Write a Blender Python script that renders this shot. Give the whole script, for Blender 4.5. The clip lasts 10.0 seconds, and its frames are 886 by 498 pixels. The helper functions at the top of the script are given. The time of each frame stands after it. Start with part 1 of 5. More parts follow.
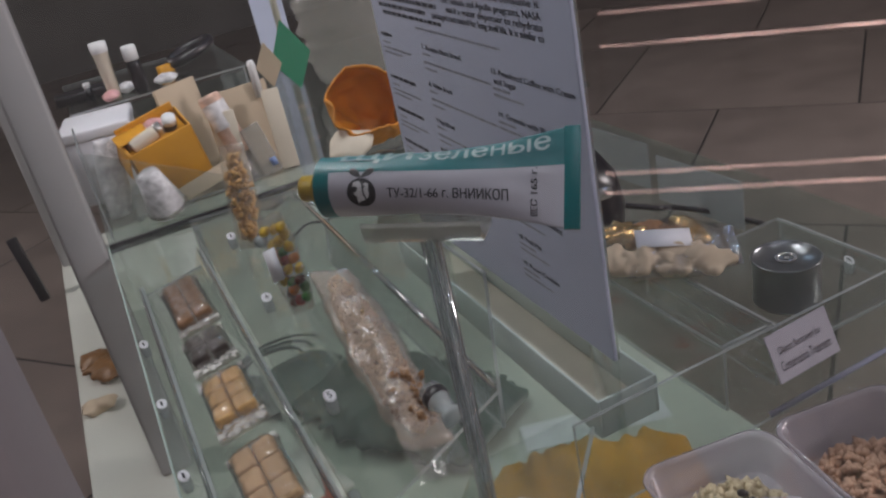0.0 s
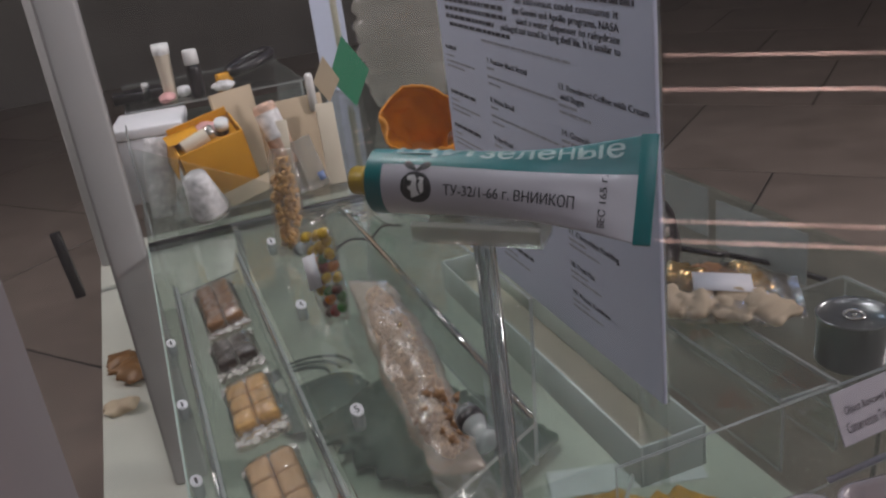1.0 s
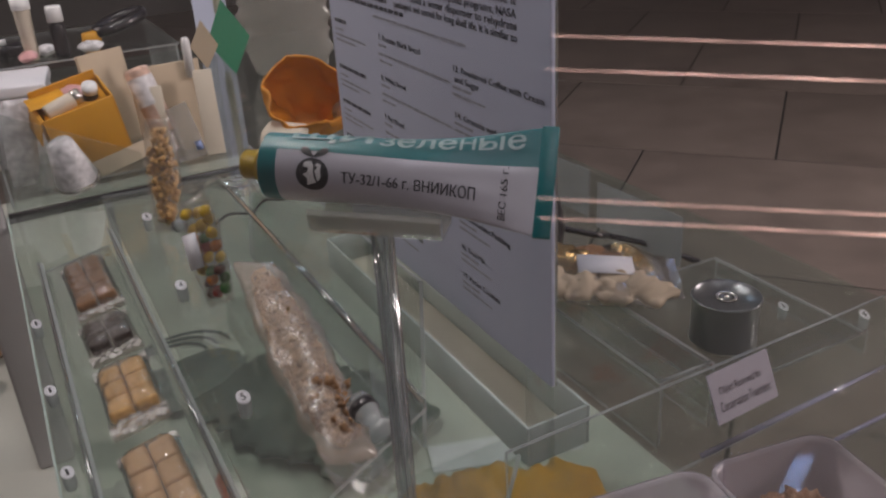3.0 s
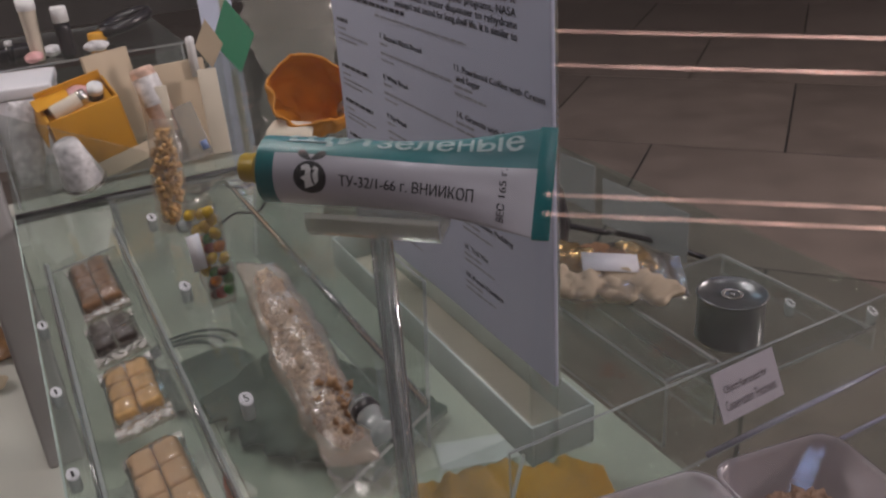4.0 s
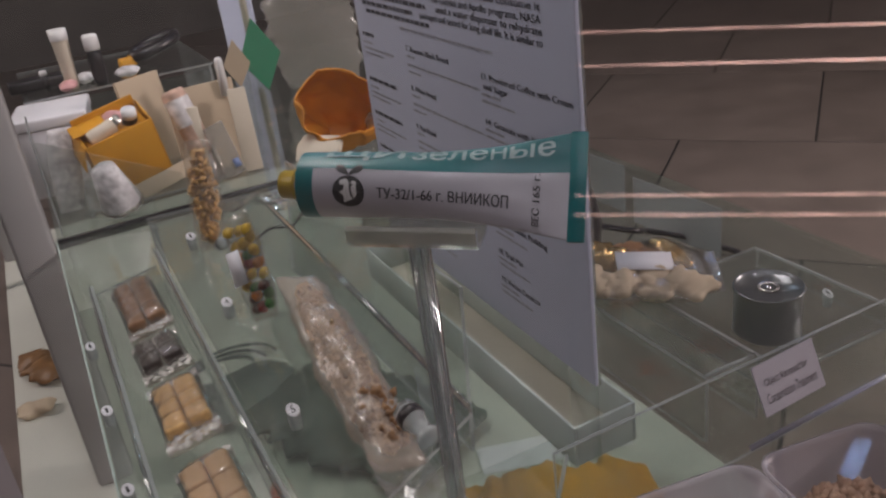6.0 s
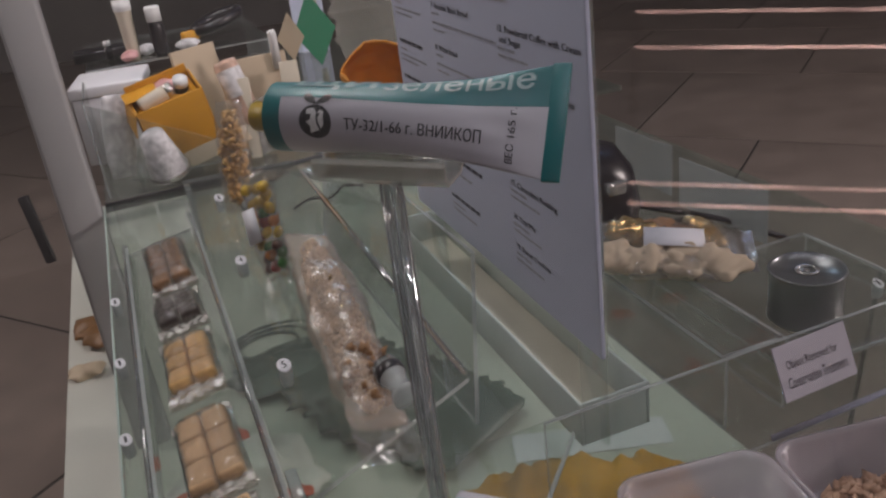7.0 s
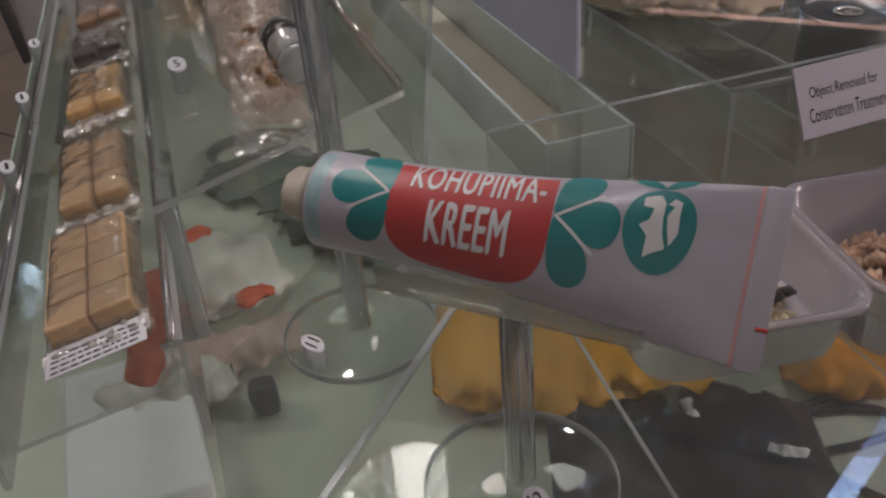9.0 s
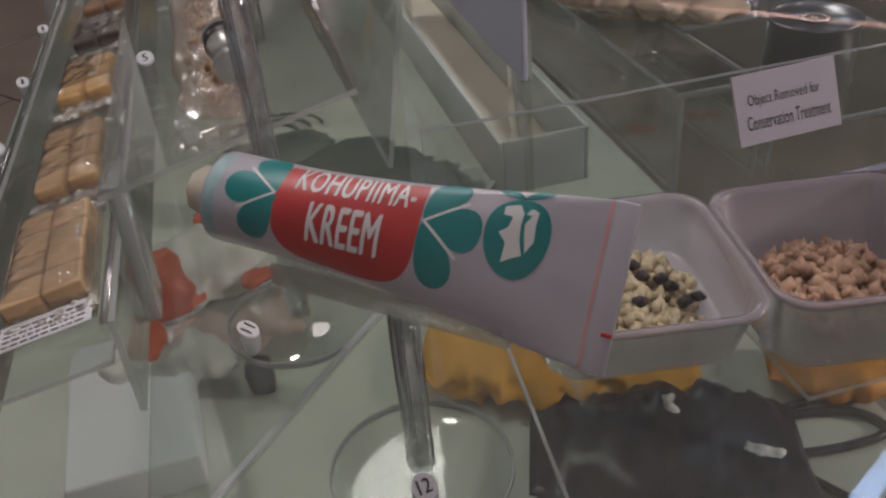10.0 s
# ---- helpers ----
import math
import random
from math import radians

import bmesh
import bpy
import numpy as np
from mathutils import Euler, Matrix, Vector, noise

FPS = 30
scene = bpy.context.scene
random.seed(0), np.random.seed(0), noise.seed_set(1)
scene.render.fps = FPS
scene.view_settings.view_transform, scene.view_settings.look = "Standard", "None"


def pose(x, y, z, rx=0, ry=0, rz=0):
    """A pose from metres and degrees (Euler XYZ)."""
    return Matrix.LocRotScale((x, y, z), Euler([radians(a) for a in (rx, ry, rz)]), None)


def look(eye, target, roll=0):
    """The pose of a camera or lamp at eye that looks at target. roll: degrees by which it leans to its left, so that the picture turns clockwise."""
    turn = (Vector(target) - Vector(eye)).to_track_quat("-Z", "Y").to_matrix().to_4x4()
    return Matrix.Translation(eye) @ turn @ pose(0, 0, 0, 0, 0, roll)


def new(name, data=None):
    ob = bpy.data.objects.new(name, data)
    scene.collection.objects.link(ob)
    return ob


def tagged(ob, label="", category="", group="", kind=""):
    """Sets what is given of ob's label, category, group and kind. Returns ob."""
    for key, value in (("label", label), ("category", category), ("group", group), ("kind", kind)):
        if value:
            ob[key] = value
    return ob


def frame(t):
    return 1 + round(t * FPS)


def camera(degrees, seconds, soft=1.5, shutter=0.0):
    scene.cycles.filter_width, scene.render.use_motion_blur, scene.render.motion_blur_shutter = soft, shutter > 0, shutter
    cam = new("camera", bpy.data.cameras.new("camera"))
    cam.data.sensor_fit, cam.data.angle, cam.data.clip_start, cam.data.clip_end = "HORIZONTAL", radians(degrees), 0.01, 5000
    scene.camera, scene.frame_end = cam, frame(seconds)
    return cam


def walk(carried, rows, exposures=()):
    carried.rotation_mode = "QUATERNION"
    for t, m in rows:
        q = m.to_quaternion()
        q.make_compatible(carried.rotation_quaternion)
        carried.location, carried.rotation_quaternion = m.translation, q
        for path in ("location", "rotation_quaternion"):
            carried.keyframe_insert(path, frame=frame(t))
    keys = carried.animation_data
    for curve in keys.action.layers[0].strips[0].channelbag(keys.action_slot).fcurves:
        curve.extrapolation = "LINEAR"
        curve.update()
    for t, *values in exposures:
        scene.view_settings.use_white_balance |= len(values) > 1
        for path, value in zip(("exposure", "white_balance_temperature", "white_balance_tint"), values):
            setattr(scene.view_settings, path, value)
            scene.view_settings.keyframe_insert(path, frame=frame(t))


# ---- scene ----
cam = camera(54.89, 10.0, soft=2.3, shutter=0.0)
PATH = [
    (0, (-0.2022, -0.3244, 0.5256), (-0.0464, 0.0986, 0.3092), -12.27),
    (0.5, (-0.2210, -0.2895, 0.5247), (-0.0724, 0.1441, 0.3249), -9.23),
    (1, (-0.2053, -0.2942, 0.4916), (-0.0620, 0.1449, 0.3001), -7.69),
    (1.5, (-0.1884, -0.2844, 0.4962), (-0.0163, 0.1415, 0.2989), -6.29),
    (2, (-0.2048, -0.2831, 0.4989), (-0.0143, 0.1327, 0.2969), -4.48),
    (2.5, (-0.2123, -0.2787, 0.4992), (-0.0077, 0.1256, 0.2878), -3.45),
    (4, (-0.2025, -0.2760, 0.5017), (-0.0044, 0.1287, 0.2850), -4.27),
    (4.5, (-0.2046, -0.2768, 0.5037), (-0.0133, 0.1320, 0.2885), -5.00),
    (5, (-0.2079, -0.2793, 0.5067), (-0.0209, 0.1319, 0.2922), -6.96),
    (5.5, (-0.2127, -0.2823, 0.5094), (-0.0246, 0.1288, 0.2960), -7.26),
    (6.8, (-0.1749, -0.2877, 0.4775), (-0.0184, 0.1394, 0.2700), -8.14),
    (7, (-0.1559, -0.2916, 0.4586), (-0.0130, 0.1404, 0.2513), -7.49),
    (7.5, (-0.1299, -0.2882, 0.3865), (-0.0062, 0.1418, 0.1633), -7.34),
    (8, (-0.1138, -0.2702, 0.3312), (-0.0118, 0.1476, 0.0761), -8.10),
    (8.5, (-0.0954, -0.2423, 0.2958), (0.0134, 0.1582, 0.0169), -6.17),
    (9, (-0.0948, -0.2417, 0.2966), (0.0195, 0.1612, 0.0236), -5.15),
    (9.5, (-0.0952, -0.2426, 0.3001), (0.0218, 0.1597, 0.0271), -4.84),
    (10, (-0.0402, -0.2723, 0.3080), (0.0486, 0.1332, 0.0294), -5.21),
]
scene.cycles.transparent_max_bounces = 24
EXPOSURES = [(0, -0.04, 5900, 4), (1, -0.04, 6050, 4), (1.5, -0.06, 6150, 7), (2, -0.10, 6250, 9), (4, -0.12, 6350, 9), (5.5, -0.12, 6350, 9),
             (7, -0.10, 6250, 8), (8, -0.14, 6350, 10), (9, -0.12, 6450, 10), (10, -0.08, 6450, 10)]
walk(cam, [(t, look(eye, target, roll)) for t, eye, target, roll in PATH], EXPOSURES)

# ---------------------------------------------------------------- light
world = bpy.data.worlds.new("world")
scene.world = world
world.use_nodes = True
world.node_tree.nodes["Background"].inputs[0].default_value = (0.55, 0.58, 0.65, 1)
world.node_tree.nodes["Background"].inputs[1].default_value = 0.02


def area_lamp(name, place, target, size, watts, colour):
    data = bpy.data.lights.new(name, "AREA")
    data.shape, data.size, data.energy, data.color = "DISK", size, watts, colour
    ob = new(name, data)
    ob.matrix_world = look(place, target)
    return ob


area_lamp("ceiling_spot", (-0.25, 0.75, 1.95), (-0.05, 0.4, 0), 0.16, 13.2, (1.0, 0.925, 0.88))
area_lamp("ceiling_spot", (0.25, 1.6, 1.95), (0.0, 1.2, 0), 0.55, 9.5, (1.0, 0.915, 0.875))
area_lamp("ceiling_spot", (-0.3, -0.55, 1.95), (0.05, 0.3, 0), 0.35, 5.6, (0.97, 0.90, 1.0))
area_lamp("ceiling_spot", (0.75, -0.6, 1.95), (0.3, 0.4, -0.4), 0.3, 5.0, (1.0, 0.90, 0.92))
# Unseen fill lamps added to brighten the stone floor and far background.
area_lamp("hall_lamp", (4.6, -1.2, 2.0), (4.2, 3.0, -1), 1.0, 330.0, (1.0, 0.83, 0.78))
area_lamp("hall_lamp", (-2.4, 2.5, 2.0), (-0.5, 5.0, -1), 0.8, 100.0, (1.0, 0.84, 0.78))
area_lamp("blue_spot", (1.71, 4.46, 1.95), (0.2, 0.7, 0), 0.34, 7.0, (0.62, 0.80, 1.0))
# Unseen lamps added to light the wall that the front glass mirrors.
area_lamp("wall_washer", (-1.2, -3.0, 1.95), (-1.0, -4.0, 0.6), 0.3, 26.0, (1.0, 0.88, 0.82))
area_lamp("wall_washer", (1.2, -3.0, 1.95), (1.0, -4.0, 0.6), 0.3, 26.0, (1.0, 0.88, 0.82))
# Unseen bluish source, set from its mirror streak in the glass shelf.
strip = bpy.data.lights.new("blue_ceiling_strip", "AREA")
strip.shape, strip.size, strip.size_y, strip.energy, strip.color = "RECTANGLE", 1.1, 0.07, 3.0, (0.42, 0.58, 1.0)
new("blue_ceiling_strip", strip).matrix_world = pose(1.95, 1.37, 1.95, 0, 0, 28)


# ---------------------------------------------------------------- materials
def nodes_of(name):
    m = bpy.data.materials.new(name)
    m.use_nodes = True
    nt = m.node_tree
    return m, nt, nt.nodes["Principled BSDF"]


def mat(name, colour, rough=0.5, metal=0.0, vary=0.15, scale=60.0, bump=0.0, bump_scale=200.0, trans=0.0, coat=0.0, sub=0.0, per_object=False):
    """A surface with two scales of variation in colour and a fine relief."""
    m, nt, p = nodes_of(name)
    co = nt.nodes.new("ShaderNodeTexCoord")
    n1 = nt.nodes.new("ShaderNodeTexNoise")
    n1.inputs["Scale"].default_value, n1.inputs["Detail"].default_value = scale, 6
    n2 = nt.nodes.new("ShaderNodeTexNoise")
    n2.inputs["Scale"].default_value, n2.inputs["Detail"].default_value = scale * 0.17, 3
    nt.links.new(co.outputs["Object"], n1.inputs["Vector"])
    nt.links.new(co.outputs["Object"], n2.inputs["Vector"])
    add = nt.nodes.new("ShaderNodeMath")
    add.operation = "ADD"
    nt.links.new(n1.outputs["Fac"], add.inputs[0])
    nt.links.new(n2.outputs["Fac"], add.inputs[1])
    ramp = nt.nodes.new("ShaderNodeMapRange")
    ramp.inputs["From Min"].default_value, ramp.inputs["From Max"].default_value = 0.6, 1.4
    ramp.inputs["To Min"].default_value, ramp.inputs["To Max"].default_value = 1 - vary, 1 + vary
    nt.links.new(add.outputs[0], ramp.inputs["Value"])
    last = ramp.outputs[0]
    if per_object:
        info = nt.nodes.new("ShaderNodeObjectInfo")
        r2 = nt.nodes.new("ShaderNodeMapRange")
        r2.inputs["To Min"].default_value, r2.inputs["To Max"].default_value = 0.85, 1.15
        nt.links.new(info.outputs["Random"], r2.inputs["Value"])
        mul = nt.nodes.new("ShaderNodeMath")
        mul.operation = "MULTIPLY"
        nt.links.new(last, mul.inputs[0])
        nt.links.new(r2.outputs[0], mul.inputs[1])
        last = mul.outputs[0]
    tint = nt.nodes.new("ShaderNodeVectorMath")
    tint.operation = "SCALE"
    tint.inputs[0].default_value = colour
    nt.links.new(last, tint.inputs["Scale"])
    nt.links.new(tint.outputs[0], p.inputs["Base Color"])
    p.inputs["Roughness"].default_value, p.inputs["Metallic"].default_value = rough, metal
    p.inputs["Transmission Weight"].default_value, p.inputs["Coat Weight"].default_value = trans, coat
    if sub:
        p.inputs["Subsurface Weight"].default_value = sub
        p.inputs["Subsurface Radius"].default_value = (0.01, 0.008, 0.006)
    if bump:
        n3 = nt.nodes.new("ShaderNodeTexNoise")
        n3.inputs["Scale"].default_value, n3.inputs["Detail"].default_value = bump_scale, 4
        nt.links.new(co.outputs["Object"], n3.inputs["Vector"])
        b = nt.nodes.new("ShaderNodeBump")
        b.inputs["Strength"].default_value, b.inputs["Distance"].default_value = bump, 0.002
        nt.links.new(n3.outputs["Fac"], b.inputs["Height"])
        nt.links.new(b.outputs[0], p.inputs["Normal"])
    return m


def clear(name, tint, ior=1.45, rough=0.02, bump=0.0, bump_scale=60.0, veil=0.0, veil_colour=(0.8, 0.8, 0.8), gain=1.0):
    """Thin clear sheet: what lies behind shows through it, its gloss follows the angle; veil is the share of milky haze."""
    m, nt, p = nodes_of(name)
    out = nt.nodes["Material Output"]
    nt.nodes.remove(p)
    tr = nt.nodes.new("ShaderNodeBsdfTransparent")
    tr.inputs[0].default_value = (*tint, 1)
    gl = nt.nodes.new("ShaderNodeBsdfGlossy")
    gl.inputs["Roughness"].default_value = rough
    fr = nt.nodes.new("ShaderNodeLayerWeight")
    fr.inputs["Blend"].default_value = 0.5
    power = nt.nodes.new("ShaderNodeMath")
    power.operation = "POWER"
    power.inputs[1].default_value = 4.0
    nt.links.new(fr.outputs["Facing"], power.inputs[0])
    base = ((ior - 1) / (ior + 1)) ** 2
    curve = nt.nodes.new("ShaderNodeMath")
    curve.operation = "MULTIPLY_ADD"
    curve.inputs[1].default_value, curve.inputs[2].default_value = 1 - base, base
    nt.links.new(power.outputs[0], curve.inputs[0])
    mix = nt.nodes.new("ShaderNodeMixShader")
    fac = nt.nodes.new("ShaderNodeMath")
    fac.operation, fac.use_clamp = "MULTIPLY", True
    fac.inputs[1].default_value = gain
    nt.links.new(curve.outputs[0], fac.inputs[0])
    nt.links.new(fac.outputs[0], mix.inputs[0])
    first = tr
    if veil:
        df = nt.nodes.new("ShaderNodeBsdfDiffuse")
        df.inputs[0].default_value = (*veil_colour, 1)
        mv = nt.nodes.new("ShaderNodeMixShader")
        mv.inputs[0].default_value = veil
        nt.links.new(tr.outputs[0], mv.inputs[1])
        nt.links.new(df.outputs[0], mv.inputs[2])
        first = mv
    nt.links.new(first.outputs[0], mix.inputs[1])
    nt.links.new(gl.outputs[0], mix.inputs[2])
    nt.links.new(mix.outputs[0], out.inputs[0])
    if bump:
        co = nt.nodes.new("ShaderNodeTexCoord")
        n3 = nt.nodes.new("ShaderNodeTexNoise")
        n3.inputs["Scale"].default_value, n3.inputs["Detail"].default_value = bump_scale, 3
        nt.links.new(co.outputs["Object"], n3.inputs["Vector"])
        b = nt.nodes.new("ShaderNodeBump")
        b.inputs["Strength"].default_value, b.inputs["Distance"].default_value = bump, 0.004
        nt.links.new(n3.outputs["Fac"], b.inputs["Height"])
        nt.links.new(b.outputs[0], gl.inputs["Normal"])
        nt.links.new(b.outputs[0], fr.inputs["Normal"])
    return m


def glow(name, colour, strength):
    m, nt, p = nodes_of(name)
    p.inputs["Base Color"].default_value = (*colour, 1)
    p.inputs["Emission Color"].default_value = (*colour, 1)
    p.inputs["Emission Strength"].default_value = strength
    return m


GLASS = clear("green_shelf_glass", (0.90, 0.945, 0.92), ior=1.5, rough=0.01, veil=0.035, veil_colour=(0.5, 0.6, 0.55))
GLASS_EDGE = mat("glass_edge", (0.62, 0.74, 0.70), 0.2, vary=0.1, trans=0.3)
ACRYLIC = clear("acrylic", (0.93, 0.95, 0.94), ior=1.49, rough=0.02, veil=0.02)
ACRYLIC_EDGE = clear("acrylic_edge", (0.72, 0.76, 0.76), ior=1.8, rough=0.12, veil=0.30, veil_colour=(0.85, 0.88, 0.9))
CRADLE = clear("acrylic_gutter", (0.80, 0.81, 0.78), ior=1.7, rough=0.05, veil=0.24, veil_colour=(0.92, 0.92, 0.86), gain=1.8)
ROD = clear("acrylic_rod", (0.90, 0.92, 0.93), ior=1.75, rough=0.03, veil=0.06, veil_colour=(0.8, 0.8, 0.9), gain=1.7)
FILM = clear("plastic_film", (0.96, 0.95, 0.93), ior=1.6, rough=0.16, bump=0.5, bump_scale=60, veil=0.10, veil_colour=(0.85, 0.80, 0.74), gain=2.0)
SEAL = clear("sealed_film", (0.9, 0.88, 0.86), ior=1.8, rough=0.22, bump=1.0, bump_scale=160, veil=0.42, veil_colour=(0.72, 0.68, 0.64), gain=2.0)
FOGGY = clear("foggy_film", (0.92, 0.89, 0.86), ior=1.5, rough=0.26, bump=0.7, bump_scale=45, veil=0.26, veil_colour=(0.72, 0.62, 0.54), gain=1.1)
# The pane's slight veil paints haze over the darks behind it.
CASE_GLASS = clear("case_glass", (0.975, 0.98, 0.98), ior=1.45, rough=0.01, veil=0.012, veil_colour=(0.8, 0.78, 0.78))
# Pale colour of the unseen south wall, added as a reflector for the front glass.
PALE_WALL = mat("pale_wall", (0.55, 0.52, 0.50), 0.8, vary=0.15, scale=2.5)
TUBE_WHITE = mat("tube_lacquer_white", (0.49, 0.47, 0.53), 0.28, vary=0.06, scale=30, bump=0.25, bump_scale=55, coat=0.3)
TEAL = mat("tube_print_teal", (0.002, 0.215, 0.225), 0.36, vary=0.1, scale=40, bump=0.2, bump_scale=60)
# TEAL darkened for the upper tube, which takes more lamp light.
TEAL_DIMMED = mat("tube_print_teal_dimmed", (0.001, 0.13, 0.145), 0.36, vary=0.1, scale=40, bump=0.2, bump_scale=60)
RED = mat("tube_print_red", (0.50, 0.035, 0.035), 0.4, vary=0.08, scale=40)
INK = mat("ink_black", (0.02, 0.02, 0.025), 0.5, vary=0.1)
PRINT_WHITE = mat("print_white", (0.74, 0.73, 0.74), 0.4, vary=0.06)
# White print; the contrast lost to reflection is put into its colour.
PRINT_DIMMED = mat("print_white_dimmed", (0.27, 0.38, 0.39), 0.4, vary=0.25, scale=60)
NOTICE = mat("notice_card", (0.46, 0.44, 0.51), 0.6, vary=0.05)
BRASS = mat("yellow_cap", (0.42, 0.28, 0.025), 0.35, vary=0.15, bump=0.2)
CREAM_CAP = mat("cream_cap", (0.62, 0.55, 0.45), 0.4, vary=0.08)
DARK_PLASTIC = mat("dark_plastic", (0.018, 0.016, 0.02), 0.3, vary=0.2)
PAPER = mat("board_paper", (0.56, 0.59, 0.76), 0.7, vary=0.04, scale=15)
CARD_WHITE = mat("card_white", (0.72, 0.71, 0.76), 0.6, vary=0.05)
TEXT_GREY = mat("text_grey", (0.05, 0.05, 0.075), 0.7, vary=0.05)
# The shade on the corner post's unlit side is put into this colour.
MAUVE_UNLIT = mat("mauve_unlit", (0.185, 0.165, 0.178), 0.6, vary=0.06, scale=12)
COPPER = mat("metal_post", (0.42, 0.41, 0.42), 0.5, metal=0.1, vary=0.06, scale=20)
STONE = mat("stone_floor", (0.17, 0.138, 0.122), 0.32, vary=0.35, scale=5, bump=0.25, bump_scale=30, per_object=True)
JOINT = mat("floor_joint", (0.03, 0.028, 0.027), 0.7, vary=0.2)
WALL = mat("dark_wall", (0.09, 0.085, 0.085), 0.8, vary=0.3, scale=2.5)
DECK = mat("lower_deck_paint", (0.55, 0.55, 0.50), 0.5, vary=0.15, scale=6)
BISCUIT = mat("biscuit", (0.60, 0.39, 0.21), 0.55, vary=0.15, scale=120, bump=0.2, bump_scale=300, per_object=True)
BISCUIT_GOLD = mat("golden_biscuit", (0.66, 0.40, 0.15), 0.5, vary=0.3, scale=100, bump=0.4, bump_scale=260, per_object=True)
BROWN_BITE = mat("brown_bite", (0.26, 0.13, 0.06), 0.55, vary=0.3, scale=100, bump=0.4, per_object=True)
CHOC = mat("dark_bite", (0.035, 0.024, 0.022), 0.4, vary=0.3, scale=100, bump=0.4, per_object=True)
CEREAL = mat("cereal", (0.56, 0.385, 0.235), 0.7, vary=0.35, scale=160, bump=0.8, bump_scale=200)
FRUIT_BROWN = mat("dried_fruit", (0.20, 0.095, 0.03), 0.5, vary=0.4, scale=140)
YELLOW_PAPER = mat("yellow_card", (0.62, 0.29, 0.012), 0.55, vary=0.12, scale=25, bump=0.25, bump_scale=40)
ORANGE_FABRIC = mat("orange_pouch", (0.58, 0.22, 0.012), 0.55, vary=0.35, scale=30, bump=1.0, bump_scale=45)
GREEN_CARD = mat("green_card", (0.012, 0.17, 0.085), 0.5, vary=0.1)
BEIGE = mat("beige_card", (0.50, 0.40, 0.29), 0.65, vary=0.12, scale=20)
TIN = mat("tin", (0.20, 0.21, 0.22), 0.3, metal=0.7, vary=0.12, scale=40)
PLASTIC_TUB = clear("tub_plastic", (0.86, 0.84, 0.88), 1.5, 0.2, veil=0.36, veil_colour=(0.60, 0.55, 0.60))
FOIL = mat("gold_foil", (0.62, 0.42, 0.20), 0.22, metal=0.75, vary=0.3, scale=80, bump=1.0, bump_scale=70)
SILVER_FILM = mat("silver_film", (0.62, 0.60, 0.58), 0.18, metal=0.8, vary=0.3, scale=80, bump=1.0, bump_scale=80)
CORK = mat("tray_lining", (0.52, 0.49, 0.40), 0.7, vary=0.15, scale=18)
TRAY_GREEN = mat("tray_side", (0.56, 0.63, 0.61), 0.25, vary=0.08, trans=0.15)
CANDY = [mat("candy_%s" % n, c, 0.25, vary=0.1, coat=0.5) for n, c in
         (("yellow", (0.62, 0.40, 0.03)), ("red", (0.25, 0.03, 0.025)), ("green", (0.05, 0.16, 0.04)), ("brown", (0.09, 0.035, 0.025)), ("orange", (0.5, 0.16, 0.02)))]
PINK = mat("pink_wrap", (0.62, 0.33, 0.33), 0.4, vary=0.2)
RED_ITEM = mat("red_packet", (0.60, 0.085, 0.03), 0.4, vary=0.2, scale=20)
WARM_LED = glow("warm_led_line", (1.0, 0.60, 0.50), 7.0)
# Noise in the emission breaks up the mirrored streaks.
tree = WARM_LED.node_tree
uneven = tree.nodes.new("ShaderNodeTexNoise")
uneven.inputs["Scale"].default_value, uneven.inputs["Detail"].default_value = 5.0, 4
span = tree.nodes.new("ShaderNodeMapRange")
span.inputs["From Min"].default_value, span.inputs["From Max"].default_value = 0.38, 0.68
span.inputs["To Min"].default_value, span.inputs["To Max"].default_value = 2.2, 9.0
place_of = tree.nodes.new("ShaderNodeTexCoord")
tree.links.new(place_of.outputs["Object"], uneven.inputs["Vector"])
tree.links.new(uneven.outputs["Fac"], span.inputs["Value"])
tree.links.new(span.outputs[0], tree.nodes["Principled BSDF"].inputs["Emission Strength"])


# ---------------------------------------------------------------- mesh helpers
def mesh_of(name, bm, material, smooth=True):
    me = bpy.data.meshes.new(name)
    bmesh.ops.recalc_face_normals(bm, faces=bm.faces)
    bm.to_mesh(me)
    bm.free()
    for m in (material if isinstance(material, (list, tuple)) else (material,)):
        me.materials.append(m)
    if smooth:
        me.shade_smooth()
    return me


def part(name, bm, material, parent, label="", smooth=True):
    ob = new(name, mesh_of(name, bm, material, smooth))
    ob.parent = parent
    if label:
        tagged(ob, label)
    return ob


def thing(name, m, label, category, group="", kind=""):
    ob = new(name)
    ob.empty_display_size = 0.02
    ob.matrix_world = m
    return tagged(ob, label, category, group, kind)


def solid(name, bm, material, m, label, category, group="", kind="", smooth=True):
    ob = new(name, mesh_of(name, bm, material, smooth))
    ob.matrix_world = m
    return tagged(ob, label, category, group, kind)


def box_bm(x0, x1, y0, y1, z0, z1, bevel=0.0, seg=2, bm=None):
    bm = bm or bmesh.new()
    made = bmesh.ops.create_cube(bm, size=1)["verts"]
    bmesh.ops.scale(bm, vec=(x1 - x0, y1 - y0, z1 - z0), verts=made)
    bmesh.ops.translate(bm, vec=((x0 + x1) / 2, (y0 + y1) / 2, (z0 + z1) / 2), verts=made)
    if bevel:
        edges = list({e for v in made for e in v.link_edges})
        bmesh.ops.bevel(bm, geom=edges, offset=bevel, segments=seg, affect="EDGES", profile=0.5)
    return bm


